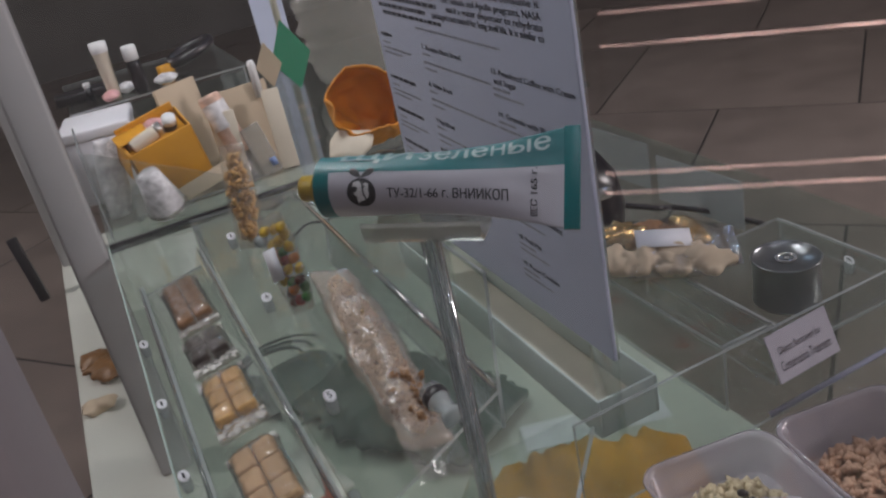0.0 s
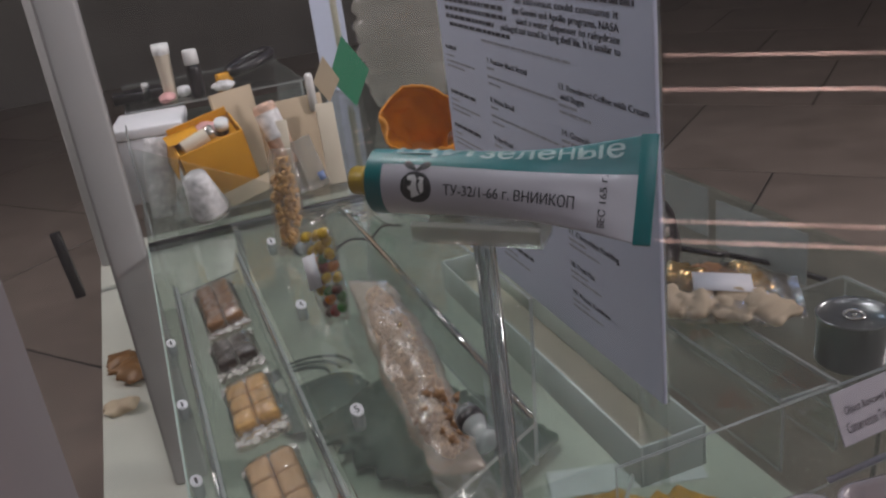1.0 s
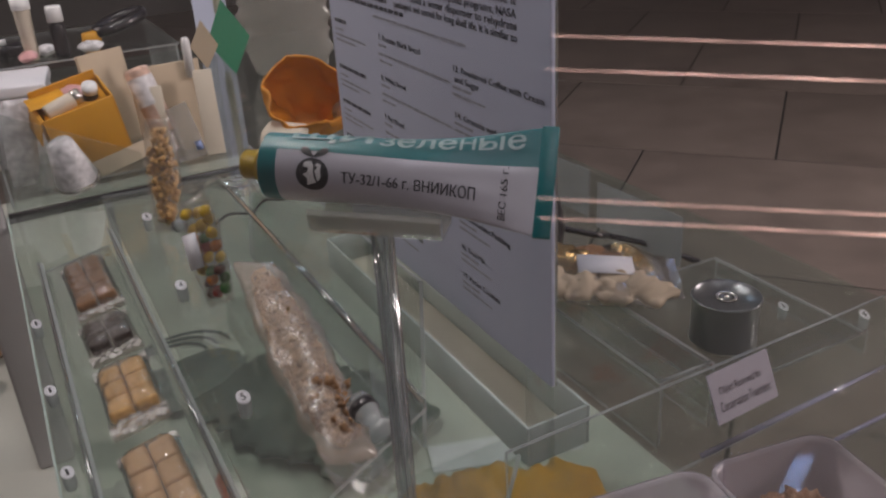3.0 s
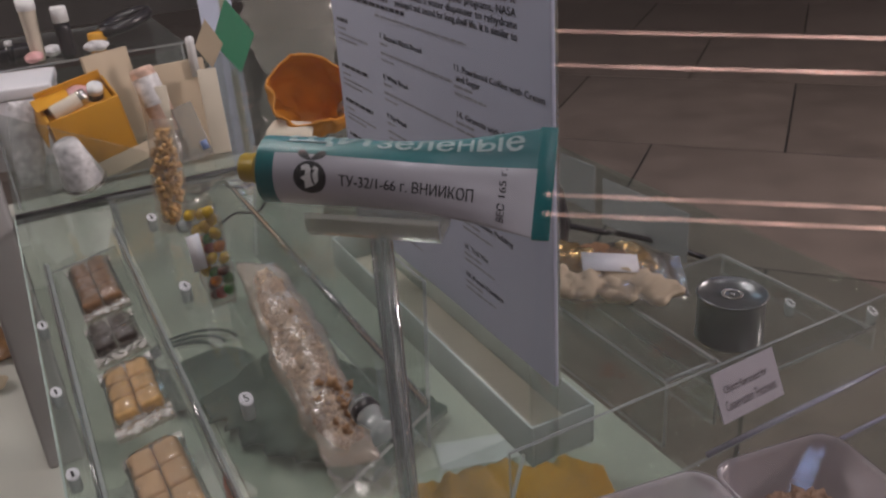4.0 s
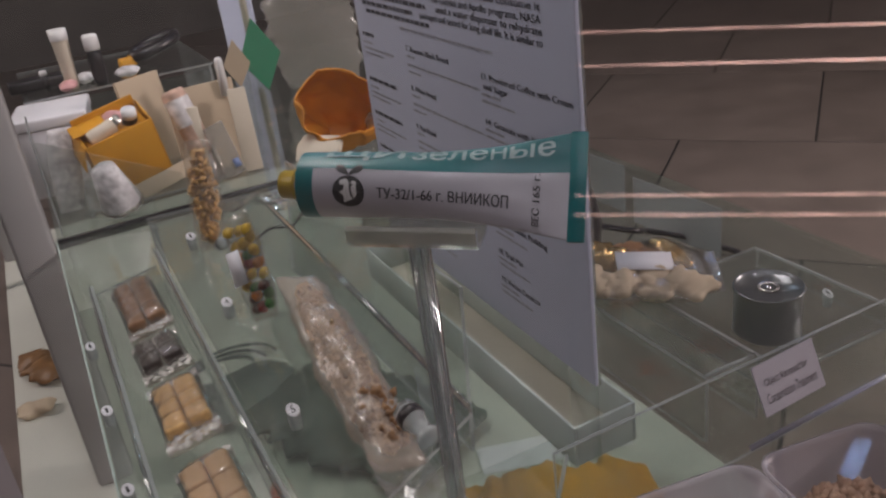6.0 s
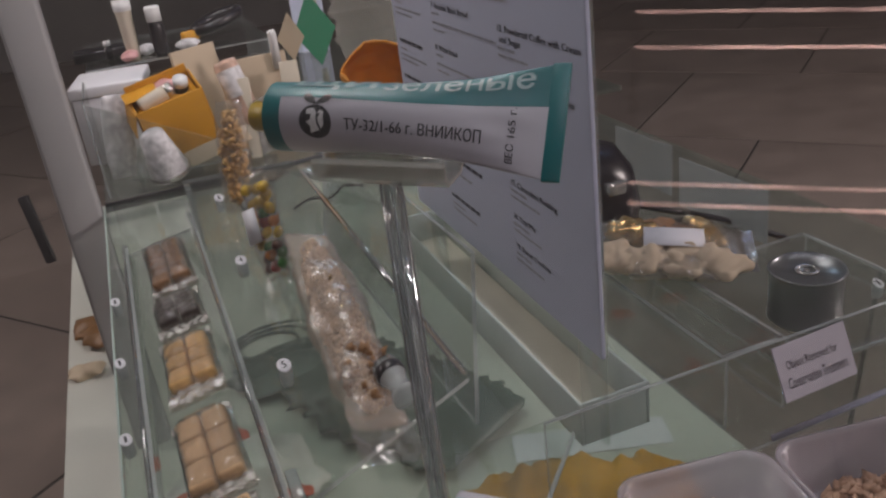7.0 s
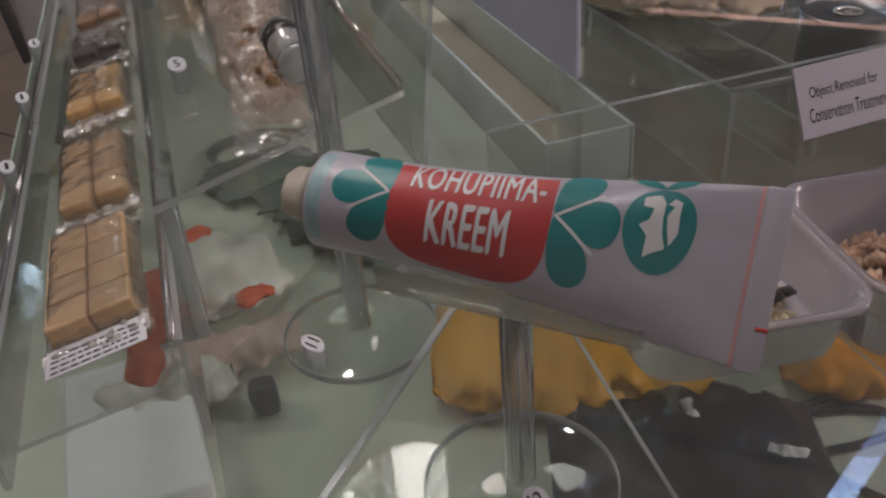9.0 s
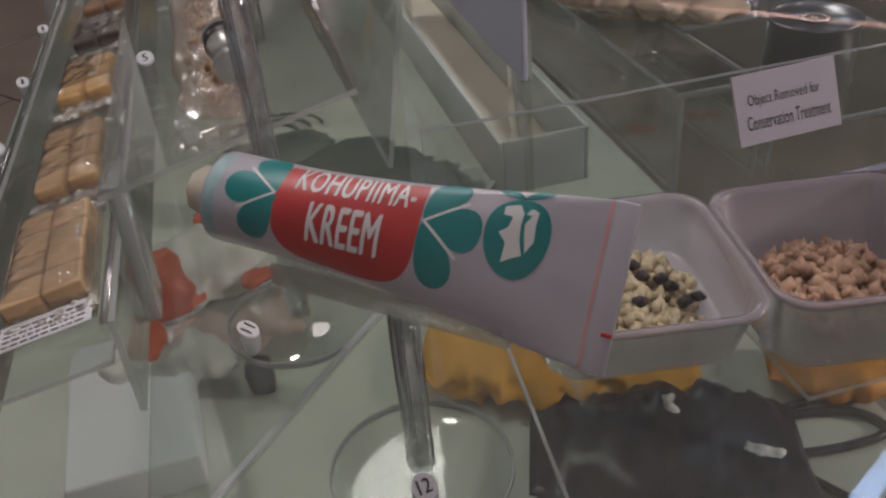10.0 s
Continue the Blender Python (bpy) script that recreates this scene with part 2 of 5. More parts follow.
def lathe_bm(profile, n=32, bm=None):
    """A turned shape round z from (radius, height) pairs; closed where the radius is nought."""
    bm = bm or bmesh.new()
    rings = []
    for r, h in profile:
        if r < 1e-6:
            rings.append([bm.verts.new((0, 0, h))])
        else:
            rings.append([bm.verts.new((r * math.cos(2 * math.pi * k / n), r * math.sin(2 * math.pi * k / n), h)) for k in range(n)])
    for a, b in zip(rings, rings[1:]):
        for k in range(n):
            j = (k + 1) % n
            if len(a) == 1 and len(b) == 1:
                continue
            if len(a) == 1:
                bm.faces.new((a[0], b[k], b[j]))
            elif len(b) == 1:
                bm.faces.new((a[k], a[j], b[0]))
            else:
                bm.faces.new((a[k], a[j], b[j], b[k]))
    return bm


def prism_bm(outline, z0, z1):
    bm = bmesh.new()
    low = [bm.verts.new((x, y, z0)) for x, y in outline]
    high = [bm.verts.new((x, y, z1)) for x, y in outline]
    bm.faces.new(low[::-1])
    bm.faces.new(high)
    n = len(outline)
    for k in range(n):
        j = (k + 1) % n
        bm.faces.new((low[k], low[j], high[j], high[k]))
    return bm


def tube_curve_bm(points, radius, n=8):
    """A round cord through the points."""
    bm = bmesh.new()
    pts = [Vector(p) for p in points]
    rings = []
    for k, p in enumerate(pts):
        d = (pts[min(k + 1, len(pts) - 1)] - pts[max(k - 1, 0)]).normalized()
        a = d.orthogonal().normalized()
        b = d.cross(a)
        if rings:
            ref = (rings[-1][0].co - pts[k - 1])
            a = (ref - d * ref.dot(d)).normalized()
            b = d.cross(a)
        rings.append([bm.verts.new(p + radius * (math.cos(2 * math.pi * i / n) * a + math.sin(2 * math.pi * i / n) * b)) for i in range(n)])
    for a, b in zip(rings, rings[1:]):
        for k in range(n):
            j = (k + 1) % n
            bm.faces.new((a[k], a[j], b[j], b[k]))
    bm.faces.new(rings[0][::-1])
    bm.faces.new(rings[-1])
    return bm


def smooth_path(points, steps=8):
    """Points along a soft curve through the given ones."""
    p = [Vector(q) for q in points]
    p = [2 * p[0] - p[1]] + p + [2 * p[-1] - p[-2]]
    out = []
    for k in range(1, len(p) - 2):
        for s in range(steps):
            t = s / steps
            out.append(0.5 * (2 * p[k] + (p[k + 1] - p[k - 1]) * t + (2 * p[k - 1] - 5 * p[k] + 4 * p[k + 1] - p[k + 2]) * t * t + (3 * p[k] - p[k - 1] - 3 * p[k + 1] + p[k + 2]) * t ** 3))
    out.append(p[-2])
    return out


def text_bm(words, size, spread=1.0, bold=0.0):
    """Flat letters as a mesh, starting at the origin, in the x-y plane."""
    cu = bpy.data.curves.new("letters", "FONT")
    cu.body, cu.size, cu.space_character, cu.offset = words, 1.0, spread, 0.0
    cu.resolution_u = 3
    tmp = bpy.data.objects.new("letters", cu)
    me = bpy.data.meshes.new_from_object(tmp)
    bm = bmesh.new()
    bm.from_mesh(me)
    bmesh.ops.scale(bm, verts=bm.verts, vec=(size, size, size))
    if bold:
        more = bmesh.ops.duplicate(bm, geom=bm.verts[:] + bm.edges[:] + bm.faces[:])["geom"]
        bmesh.ops.translate(bm, verts=[v for v in more if isinstance(v, bmesh.types.BMVert)], vec=(bold * 2, bold * 0.8, 0.00004))
    bpy.data.objects.remove(tmp)
    bpy.data.curves.remove(cu)
    bpy.data.meshes.remove(me)
    return bm


def stretch(bm, width, x0, y0, height=0.0):
    """Fits flat letters into a width from (x0, y0)."""
    xs = [v.co.x for v in bm.verts]
    ys = [v.co.y for v in bm.verts]
    k = width / (max(xs) - min(xs))
    q = height / (max(ys) - min(ys)) if height else k
    lx, ly = min(xs), min(ys)
    for v in bm.verts:
        v.co.x, v.co.y = x0 + (v.co.x - lx) * k, y0 + (v.co.y - ly) * q
    return bm


def lumpy(bm, amount, scale, seed=0.0):
    bm.normal_update()
    for v in bm.verts:
        k = noise.noise(v.co * scale + Vector((seed, seed * 1.7, seed * 0.3)))
        v.co += v.normal * k * amount
    return bm


# ---------------------------------------------------------------- the room round the case
FLOOR_Z, CEIL_Z = -1.0, 2.1
floor = solid("floor", box_bm(-4, 9, -4, 9.5, FLOOR_Z - 0.1, FLOOR_Z - 0.004), JOINT, pose(0, 0, 0), "dark grey-brown stone museum floor with dark joints", "floor", kind="structure", smooth=False)
solid("ceiling", box_bm(-4, 9, -4, 9.5, CEIL_Z, CEIL_Z + 0.1), WALL, pose(0, 0, 0), "dark painted museum ceiling", "ceiling", kind="structure", smooth=False)
for n, (x0, x1, y0, y1) in enumerate(((-4.1, -4, -4, 9.5), (9, 9.1, -4, 9.5), (-4, 9, -4.1, -4), (-4, 9, 9.5, 9.6))):
    solid("wall_" + ("west", "east", "south", "north")[n], box_bm(x0, x1, y0, y1, FLOOR_Z - 0.1, CEIL_Z + 0.1), PALE_WALL if n == 2 else WALL, pose(0, 0, 0), ("dark grey museum wall", "unseen pale wall added for the front glass to mirror")[n == 2], "wall", kind="structure", smooth=False)

# ---------------------------------------------------------------- the case: shelf, deck, posts
shelf = thing("glass_shelf", pose(0, 0, 0), "greenish glass display shelf inside the museum case", "shelf", kind="structure")
part("pane", box_bm(-0.252, 0.62, -0.165, 1.165, -0.008, 0.0), GLASS, shelf, smooth=False)
part("pane", box_bm(-0.252, 0.75, 1.175, 2.3, -0.008, 0.0), GLASS, shelf, smooth=False)
part("pane_edge", box_bm(-0.2545, -0.2525, -0.165, 1.165, -0.008, 0.0), GLASS_EDGE, shelf, smooth=False)
part("gasket", box_bm(-0.252, 0.62, 1.1655, 1.1745, -0.012, 0.003), DARK_PLASTIC, shelf, "black rubber joint strip")
deck = solid("lower_deck", box_bm(-0.445, 0.60, -0.165, 2.6, -0.50, -0.45), DECK, pose(0, 0, 0), "pale grey painted deck under the glass shelf", "shelf", kind="structure", smooth=False)
plinth = solid("plinth", box_bm(-0.435, 0.59, -0.160, 2.55, -0.998, -0.501), WALL, pose(0, 0, 0), "dark plinth of the museum case", "plinth", kind="structure", smooth=False)


def case_post(x, y, half, z0=-0.45, z1=1.6):
    post = thing("case_post", pose(x, y, 0), "grey metal corner post of the museum case", "post", "posts of the case")
    part("post_profile", box_bm(-half, half, -half, half, z0, z1, 0.006), COPPER, post)
    part("glazing_bead", box_bm(half, half + 0.0015, -0.004, 0.004, z0, z1), COPPER, post)
    return post


case_post(-0.2875, 1.150, 0.030)
case_post(-0.405, 2.440, 0.036)
corner = thing("corner_post", pose(-0.2695, -0.2000, 0), "broad front corner post of the case in the mauve-grey of its unlit side", "post")
part("post_profile", box_bm(-0.043, 0.043, -0.021, 0.021, -0.998, 1.6, 0.005), MAUVE_UNLIT, corner)
front = thing("front_glass", pose(0, 0, 0), "clear front glass pane of the museum case", "glass pane", kind="structure")
part("pane", box_bm(-0.2525, 0.62, -0.176, -0.170, -0.449, 1.6), CASE_GLASS, front, smooth=False)

# ---------------------------------------------------------------- tubes on acrylic stands
CUT = 0.0030


def tube_shape(r, length, late=1.0):
    half = math.pi / 2 * r * 1.05

    def place(s, v, off=0.0):
        """A point of the skin at s along the tube and v round it, off above the skin; v runs upward from the middle of the side seen."""
        k = min(max((s / length - 0.12) / 0.88, 0), 1)
        k = k * k * (3 - 2 * k) * 0.55 + k * 0.45
        h, d = r + (half - r) * k ** late, r * (1 - k) + 0.0009
        a = math.pi / 2 - v / r
        dent = 0.0006 * noise.noise(Vector((s * 45, math.cos(a) * 2.5, math.sin(a) * 2.5 + r * 500))) * min(s / length * 1.2, 1) * min((length - s) / 0.02 + 0.1, 1)
        p = Vector((s, -d * math.sin(a), h * math.cos(a)))
        nrm = Vector((0, -math.sin(a) / d, math.cos(a) / h)).normalized()
        return p + nrm * (off + dent)
    return place, half


def wrap(bm, place, r, off, swap=None):
    """Lays flat artwork (x along, y round) onto a tube's skin."""
    if swap:
        for v in bm.verts:
            v.co = swap(v.co)
    bmesh.ops.scale(bm, verts=bm.verts, vec=(1000, 1000, 1000))
    bmesh.ops.triangulate(bm, faces=bm.faces)
    step = CUT * 1000
    for axis, normal in ((1, (0, 1, 0)), (0, (1, 0, 0))):
        q = math.floor(min(v.co[axis] for v in bm.verts) / step) * step + step
        far = max(v.co[axis] for v in bm.verts)
        while q < far:
            bmesh.ops.bisect_plane(bm, geom=bm.verts[:] + bm.edges[:] + bm.faces[:], dist=1e-5, plane_co=Vector(normal) * (q + 0.0137), plane_no=normal)
            q += step
    bmesh.ops.scale(bm, verts=bm.verts, vec=(0.001, 0.001, 0.001))
    for v in bm.verts:
        v.co = place(v.co.x, v.co.y, off + 0.00012 + v.co.z)
    return bm


def outline_bm(points):
    bm = bmesh.new()
    vs = [bm.verts.new((x, y, 0)) for x, y in points]
    bm.faces.new(vs)
    return bm


def grid_bm(x0, x1, y0, y1, nx, ny):
    bm = bmesh.new()
    g = [[bm.verts.new((x0 + (x1 - x0) * i / nx, y0 + (y1 - y0) * j / ny, 0)) for j in range(ny + 1)] for i in range(nx + 1)]
    for i in range(nx):
        for j in range(ny):
            bm.faces.new((g[i][j], g[i + 1][j], g[i + 1][j + 1], g[i][j + 1]))
    return bm


def lay_grid(bm, place, off):
    for v in bm.verts:
        v.co = place(v.co.x, v.co.y, off)
    return bm


def ellipse(cx, cy, rx, ry, n=28, a0=0.0, a1=2 * math.pi):
    return [(cx + rx * math.cos(a0 + (a1 - a0) * k / n), cy + ry * math.sin(a0 + (a1 - a0) * k / n)) for k in range(n)]


def petal(cx, cy, angle, length, width):
    """A leaf that grows from (cx, cy) at the angle in degrees."""
    pts = []
    for k in range(20):
        t = k / 20 * 2 * math.pi
        u = (1 - math.cos(t)) / 2
        w = math.sin(t) * (0.35 + 0.65 * u) * width / 2 * 1.25
        pts.append((u * length, w))
    c, s = math.cos(radians(angle)), math.sin(radians(angle))
    return [(cx + c * x - s * y, cy + s * x + c * y) for x, y in pts]


def frame_of(start, end, crimp):
    """A tube's own axes: x along it, z along its crimp, y to the side with the print."""
    x = (Vector(end) - Vector(start)).normalized()
    z = Vector(crimp)
    z = (z - x * z.dot(x)).normalized()
    y = z.cross(x)
    m = Matrix((x, y, z)).transposed().to_4x4()
    m.translation = Vector(start)
    return m


def tube_body(parent, r, length, material, late=1.0):
    place, half = tube_shape(r, length, late)
    bm = bmesh.new()
    n, steps = 72, 60
    rings = []
    for i in range(steps + 1):
        s = length * i / steps
        ring = []
        for k in range(n):
            p = place(s, 2 * math.pi * r * k / n)
            ring.append(bm.verts.new(p))
        rings.append(ring)
    for a, b in zip(rings, rings[1:]):
        for k in range(n):
            j = (k + 1) % n
            bm.faces.new((a[k], a[j], b[j], b[k]))
    shoulder = [bm.verts.new((-0.006, v.co.y * 0.36, v.co.z * 0.36)) for v in rings[0]]
    for k in range(n):
        j = (k + 1) % n
        bm.faces.new((shoulder[k], shoulder[j], rings[0][j], rings[0][k]))
    bm.faces.new(shoulder)
    bm.faces.new(rings[-1][::-1])
    part("tube_body", bm, material, parent)
    return place, half


def screw_cap(parent, material, r, depth, sides=10):
    bm = lathe_bm([(0, 0), (r * 0.9, 0), (r, 0.0015), (r, depth - 0.003), (r * 1.12, depth - 0.002), (r * 1.12, depth), (0, depth)], n=sides * 2)
    bmesh.ops.rotate(bm, verts=bm.verts, cent=(0, 0, 0), matrix=Matrix.Rotation(radians(90), 3, "Y"))
    bmesh.ops.translate(bm, verts=bm.verts, vec=(-0.0055 - depth, 0, 0))
    part("screw_cap", bm, material, parent)
    neck = lathe_bm([(r * 0.62, 0), (r * 0.62, 0.006)], n=20)
    bmesh.ops.rotate(neck, verts=neck.verts, cent=(0, 0, 0), matrix=Matrix.Rotation(radians(90), 3, "Y"))
    bmesh.ops.translate(neck, verts=neck.verts, vec=(-0.011, 0, 0))
    part("neck", neck, TIN, parent)


def fruit_mark(parent, place, r, cx, cy, size, colour, off):
    """The round fruit emblem with two leaves and pale figures inside."""
    e = part("fruit_mark", wrap(outline_bm(ellipse(cx, cy, size * 0.5, size * 0.5)), place, r, off), colour, parent)
    for a in (35, 145):
        part("fruit_leaf", wrap(outline_bm(petal(cx, cy + size * 0.52, a - 0, size * 0.5, size * 0.26)), place, r, off), colour, e)
    left = [(-0.04, 0.39), (0.04, 0.27), (0.03, 0.09), (0.055, -0.08), (0.125, -0.23), (-0.03, -0.28), (-0.16, -0.34), (-0.15, -0.12), (-0.28, -0.01), (-0.15, 0.06), (-0.11, 0.20), (-0.26, 0.22), (-0.26, 0.34), (-0.15, 0.38)]
    right = [(0.15, 0.35), (0.26, 0.30), (0.25, 0.12), (0.27, -0.06), (0.17, -0.20), (0.11, -0.03), (0.085, 0.12), (0.165, 0.24), (0.07, 0.26)]
    for pts in (left, right):
        part("fruit_figure", wrap(outline_bm([(cx + size * a, cy + size * b) for a, b in pts]), place, r, off * 1.8), PRINT_WHITE, e)


def acrylic_stand(base, top, axis, cradle_len, label):
    """A round clear foot, a clear rod and a clear gutter that carries a tube."""
    s = thing("acrylic_stand", pose(*base), label, "stand", "stands for the tubes")
    part("foot_disc", lathe_bm([(0, 0.0), (0.041, 0.0), (0.0425, 0.001), (0.0425, 0.0035), (0.041, 0.0045), (0, 0.0045)], n=64), [ACRYLIC], s)
    part("foot_rim", lathe_bm([(0.0425, 0.0), (0.0431, 0.0006), (0.0431, 0.0040), (0.0425, 0.0046), (0.0425, 0.0)], n=64), ACRYLIC_EDGE, s)
    h = top - base[2]
    part("rod", lathe_bm([(0, 0.0048), (0.0056, 0.0048), (0.0066, 0.006), (0.0066, h - 0.001), (0, h - 0.001)], n=32), ROD, s)
    # Inner cylinder added to double the rod's bright edge lines.
    part("core", lathe_bm([(0, 0.007), (0.0042, 0.007), (0.0042, h - 0.003), (0, h - 0.003)], n=24), ROD, s)
    # Pale strips stand in for the highlights along the rod.
    for a in (0.3, 1.9, 2.5, 4.4):
        px, py = 0.0058 * math.cos(a), 0.0058 * math.sin(a)
        part("streak", box_bm(px - 0.0005, px + 0.0005, py - 0.0005, py + 0.0005, 0.008, h - 0.004), ACRYLIC_EDGE, s)
    x = Vector(axis).normalized()
    y = Vector((0, 0, 1)).cross(x).normalized()
    z = x.cross(y)
    bm = bmesh.new()
    prof = [(-0.0165, 0.0125), (-0.0150, 0.0040), (-0.011, 0.0), (0.011, 0.0), (0.0150, 0.0040), (0.0165, 0.0125)]
    outer = [bm.verts.new(Vector((0, 0, h)) + x * q + y * a + z * b) for q in (-cradle_len / 2, cradle_len / 2) for a, b in prof]
    inner = [bm.verts.new(Vector((0, 0, h)) + x * q + y * a * 0.86 + z * (b + 0.0022)) for q in (-cradle_len / 2, cradle_len / 2) for a, b in prof]
    m = len(prof)
    for grp in (outer, inner):
        for k in range(m - 1):
            bm.faces.new((grp[k], grp[k + 1], grp[m + k + 1], grp[m + k]))
    for e in (0, m):
        for k in range(m - 1):
            bm.faces.new((outer[e + k], outer[e + k + 1], inner[e + k + 1], inner[e + k]))
    for k in (0, m - 1):
        bm.faces.new((outer[k], outer[m + k], inner[m + k], inner[k]))
    part("cradle", bm, CRADLE, s, smooth=False)
    return s


# the green-and-white tube
T1A, T1B = (-0.0840, 0.1850, 0.3370), (0.0390, 0.0790, 0.3310)
T1 = thing("food_tube", frame_of(T1A, T1B, (0.0290, 0.0260, 0.052)), "teal and white metal food tube with dark Cyrillic print", "food tube", "food tubes")
R1, L1 = 0.0190, (Vector(T1B) - Vector(T1A)).length
place1, half1 = tube_body(T1, R1, L1, TUBE_WHITE, 3.2)
screw_cap(T1, BRASS, 0.0085, 0.011)
V1 = math.pi * R1
part("teal_band", lay_grid(grid_bm(0.0, 0.0105, -V1, V1, 4, 60), place1, 0.00012), TEAL_DIMMED, T1)
part("teal_top", lay_grid(grid_bm(0.0105, L1 * 0.985, 0.0048, V1 * 0.98, 40, 30), place1, 0.00014), TEAL_DIMMED, T1)
part("lettering", wrap(stretch(text_bm("ТУ-32/1-66 г. ВНИИКОП", 0.01, bold=0.00022), 0.0735, 0.0480, -0.0118, 0.0064), place1, R1, 0.00025), INK, T1)
part("lettering", wrap(stretch(text_bm("ЩИ", 0.02, bold=0.0004), 0.046, 0.016, 0.0105, 0.0150), place1, R1, 0.00060), PRINT_DIMMED, T1)
for word, wide, start in (("зеле", 0.0425, 0.066), ("Н", 0.0085, 0.1103), ("Ы", 0.0135, 0.1208), ("е", 0.0098, 0.1362)):
    part("lettering", wrap(stretch(text_bm(word, 0.02, bold=0.0003), wide, start, 0.0120, 0.0095), place1, R1, 0.00060), PRINT_DIMMED, T1)
part("lettering", wrap(stretch(text_bm("ВЕС 165 г.", 0.01, bold=0.0002), 0.024, -0.0195, -0.0045, 0.0042), place1, R1, 0.00025, swap=lambda c: Vector((0.1340 - c.y, c.x, 0))), INK, T1)
fruit_mark(T1, place1, R1, 0.0320, -0.0085, 0.0185, INK, 0.0002)
crimp = box_bm(L1 - 0.0085, L1 + 0.0010, -0.0017, 0.0017, -half1, half1, 0.0006)
part("crimp", crimp, TEAL_DIMMED, T1)
acrylic_stand((-0.0400, 0.1345, 0), 0.3045, Vector(T1B) - Vector(T1A), 0.076, "clear acrylic stand with a round foot holding up a tube")

# the curd cream tube
T2A, T2B = (-0.0575, 0.0445, 0.1382), (0.0672, -0.0586, 0.1284)
T2 = thing("food_tube", frame_of(T2A, T2B, (0.0240, 0.0200, 0.053)), "white metal food tube with red panel and teal petals", "food tube", "food tubes")
R2, L2 = 0.0185, (Vector(T2B) - Vector(T2A)).length
place2, half2 = tube_body(T2, R2, L2, TUBE_WHITE, 1.5)
screw_cap(T2, CREAM_CAP, 0.0104, 0.0095, sides=4)
panel = []
for k in range(41):
    a = math.pi + math.pi * k / 40
    ca, sa = math.cos(a), math.sin(a)
    panel.append((0.0600 + 0.0283 * math.copysign(abs(ca) ** 0.75, ca), 0.0035 + 0.0222 * math.copysign(abs(sa) ** 0.75, sa)))
panel += [(0.0883, 0.0225), (0.0317, 0.0225)]
part("red_panel", wrap(outline_bm(panel), place2, R2, 0.00014), RED, T2)
part("lettering", wrap(stretch(text_bm("KOHUPIIMA-", 0.01, 1.08, 0.0002), 0.0470, 0.0380, 0.0110, 0.0115), place2, R2, 0.00030), PRINT_WHITE, T2)
part("lettering", wrap(stretch(text_bm("KREEM", 0.01, 1.05, 0.0003), 0.0283, 0.0466, -0.0070, 0.0145), place2, R2, 0.00050), PRINT_WHITE, T2)
for cx, angles in ((0.0313, (118, 180, 242)), (0.0896, (58, -3, -64))):
    for a in angles:
        part("petal", wrap(outline_bm(petal(cx, 0.0080, a, 0.0216, 0.0145)), place2, R2, 0.00014), TEAL, T2)
for cx, angles in ((0.0313, (149, 211)), (0.0896, (27.5, -33.5))):
    for q in angles:
        c, w = Vector((math.cos(radians(q)), math.sin(radians(q)))), Vector((-math.sin(radians(q)), math.cos(radians(q)))) * 0.0005
        o = Vector((cx, 0.0080))
        pts = [o - w, o + c * 0.017 - w, o + c * 0.017 + w, o + w]
        part("petal_vein", wrap(outline_bm([(p.x, p.y) for p in pts]), place2, R2, 0.00030), PRINT_WHITE, T2)
part("print_band", lay_grid(grid_bm(0.001, 0.0065, -0.016, 0.022, 2, 24), place2, 0.00012), mat("pale_teal_print", (0.36, 0.52, 0.55), 0.4, vary=0.35, scale=400), T2)
fruit_mark(T2, place2, R2, 0.1235, 0.0085, 0.0235, TEAL, 0.00016)
part("crimp", box_bm(L2 - 0.0075, L2 + 0.0010, -0.0018, 0.0018, -half2, half2, 0.0006), TUBE_WHITE, T2)
part("seam", lay_grid(grid_bm(L2 - 0.0092, L2 - 0.0078, -0.028, 0.028, 1, 12), place2, 0.0002), PINK, T2)
part("red_mark", box_bm(L2 - 0.003, L2 + 0.001, -0.0022, -0.0019, -0.0165, -0.0150), RED, T2)
acrylic_stand((0, 0, 0), 0.1010, Vector(T2B) - Vector(T2A), 0.100, "clear acrylic stand with a round foot holding up a tube")

# ---------------------------------------------------------------- the text board
board = thing("text_board", pose(0.125, 0.205, 0.102), "white information board with grey print in three columns", "sign")
part("panel", box_bm(0, 0.004, 0, 0.418, -0.010, 0.70, 0.0008), PAPER, board)
part("panel_edge", box_bm(0.0042, 0.0062, 0, 0.418, -0.010, 0.70), ACRYLIC, board)


def flat_text(parent, words, size_h, y_right_to_left, z, width=0.0, material=TEXT_GREY, x=-0.0004):
    """A line of print on the board's face: it runs towards the camera's right, so from far to near."""
    bm = text_bm(words, size_h, 1.0, 0.0002)
    xs = [v.co.x for v in bm.verts]
    k = width / (max(xs) - min(xs)) if width else 1.0
    for v in bm.verts:
        v.co = Vector((x, y_right_to_left - v.co.x * k, z + v.co.y))
    return part("lettering", bm, material, parent)


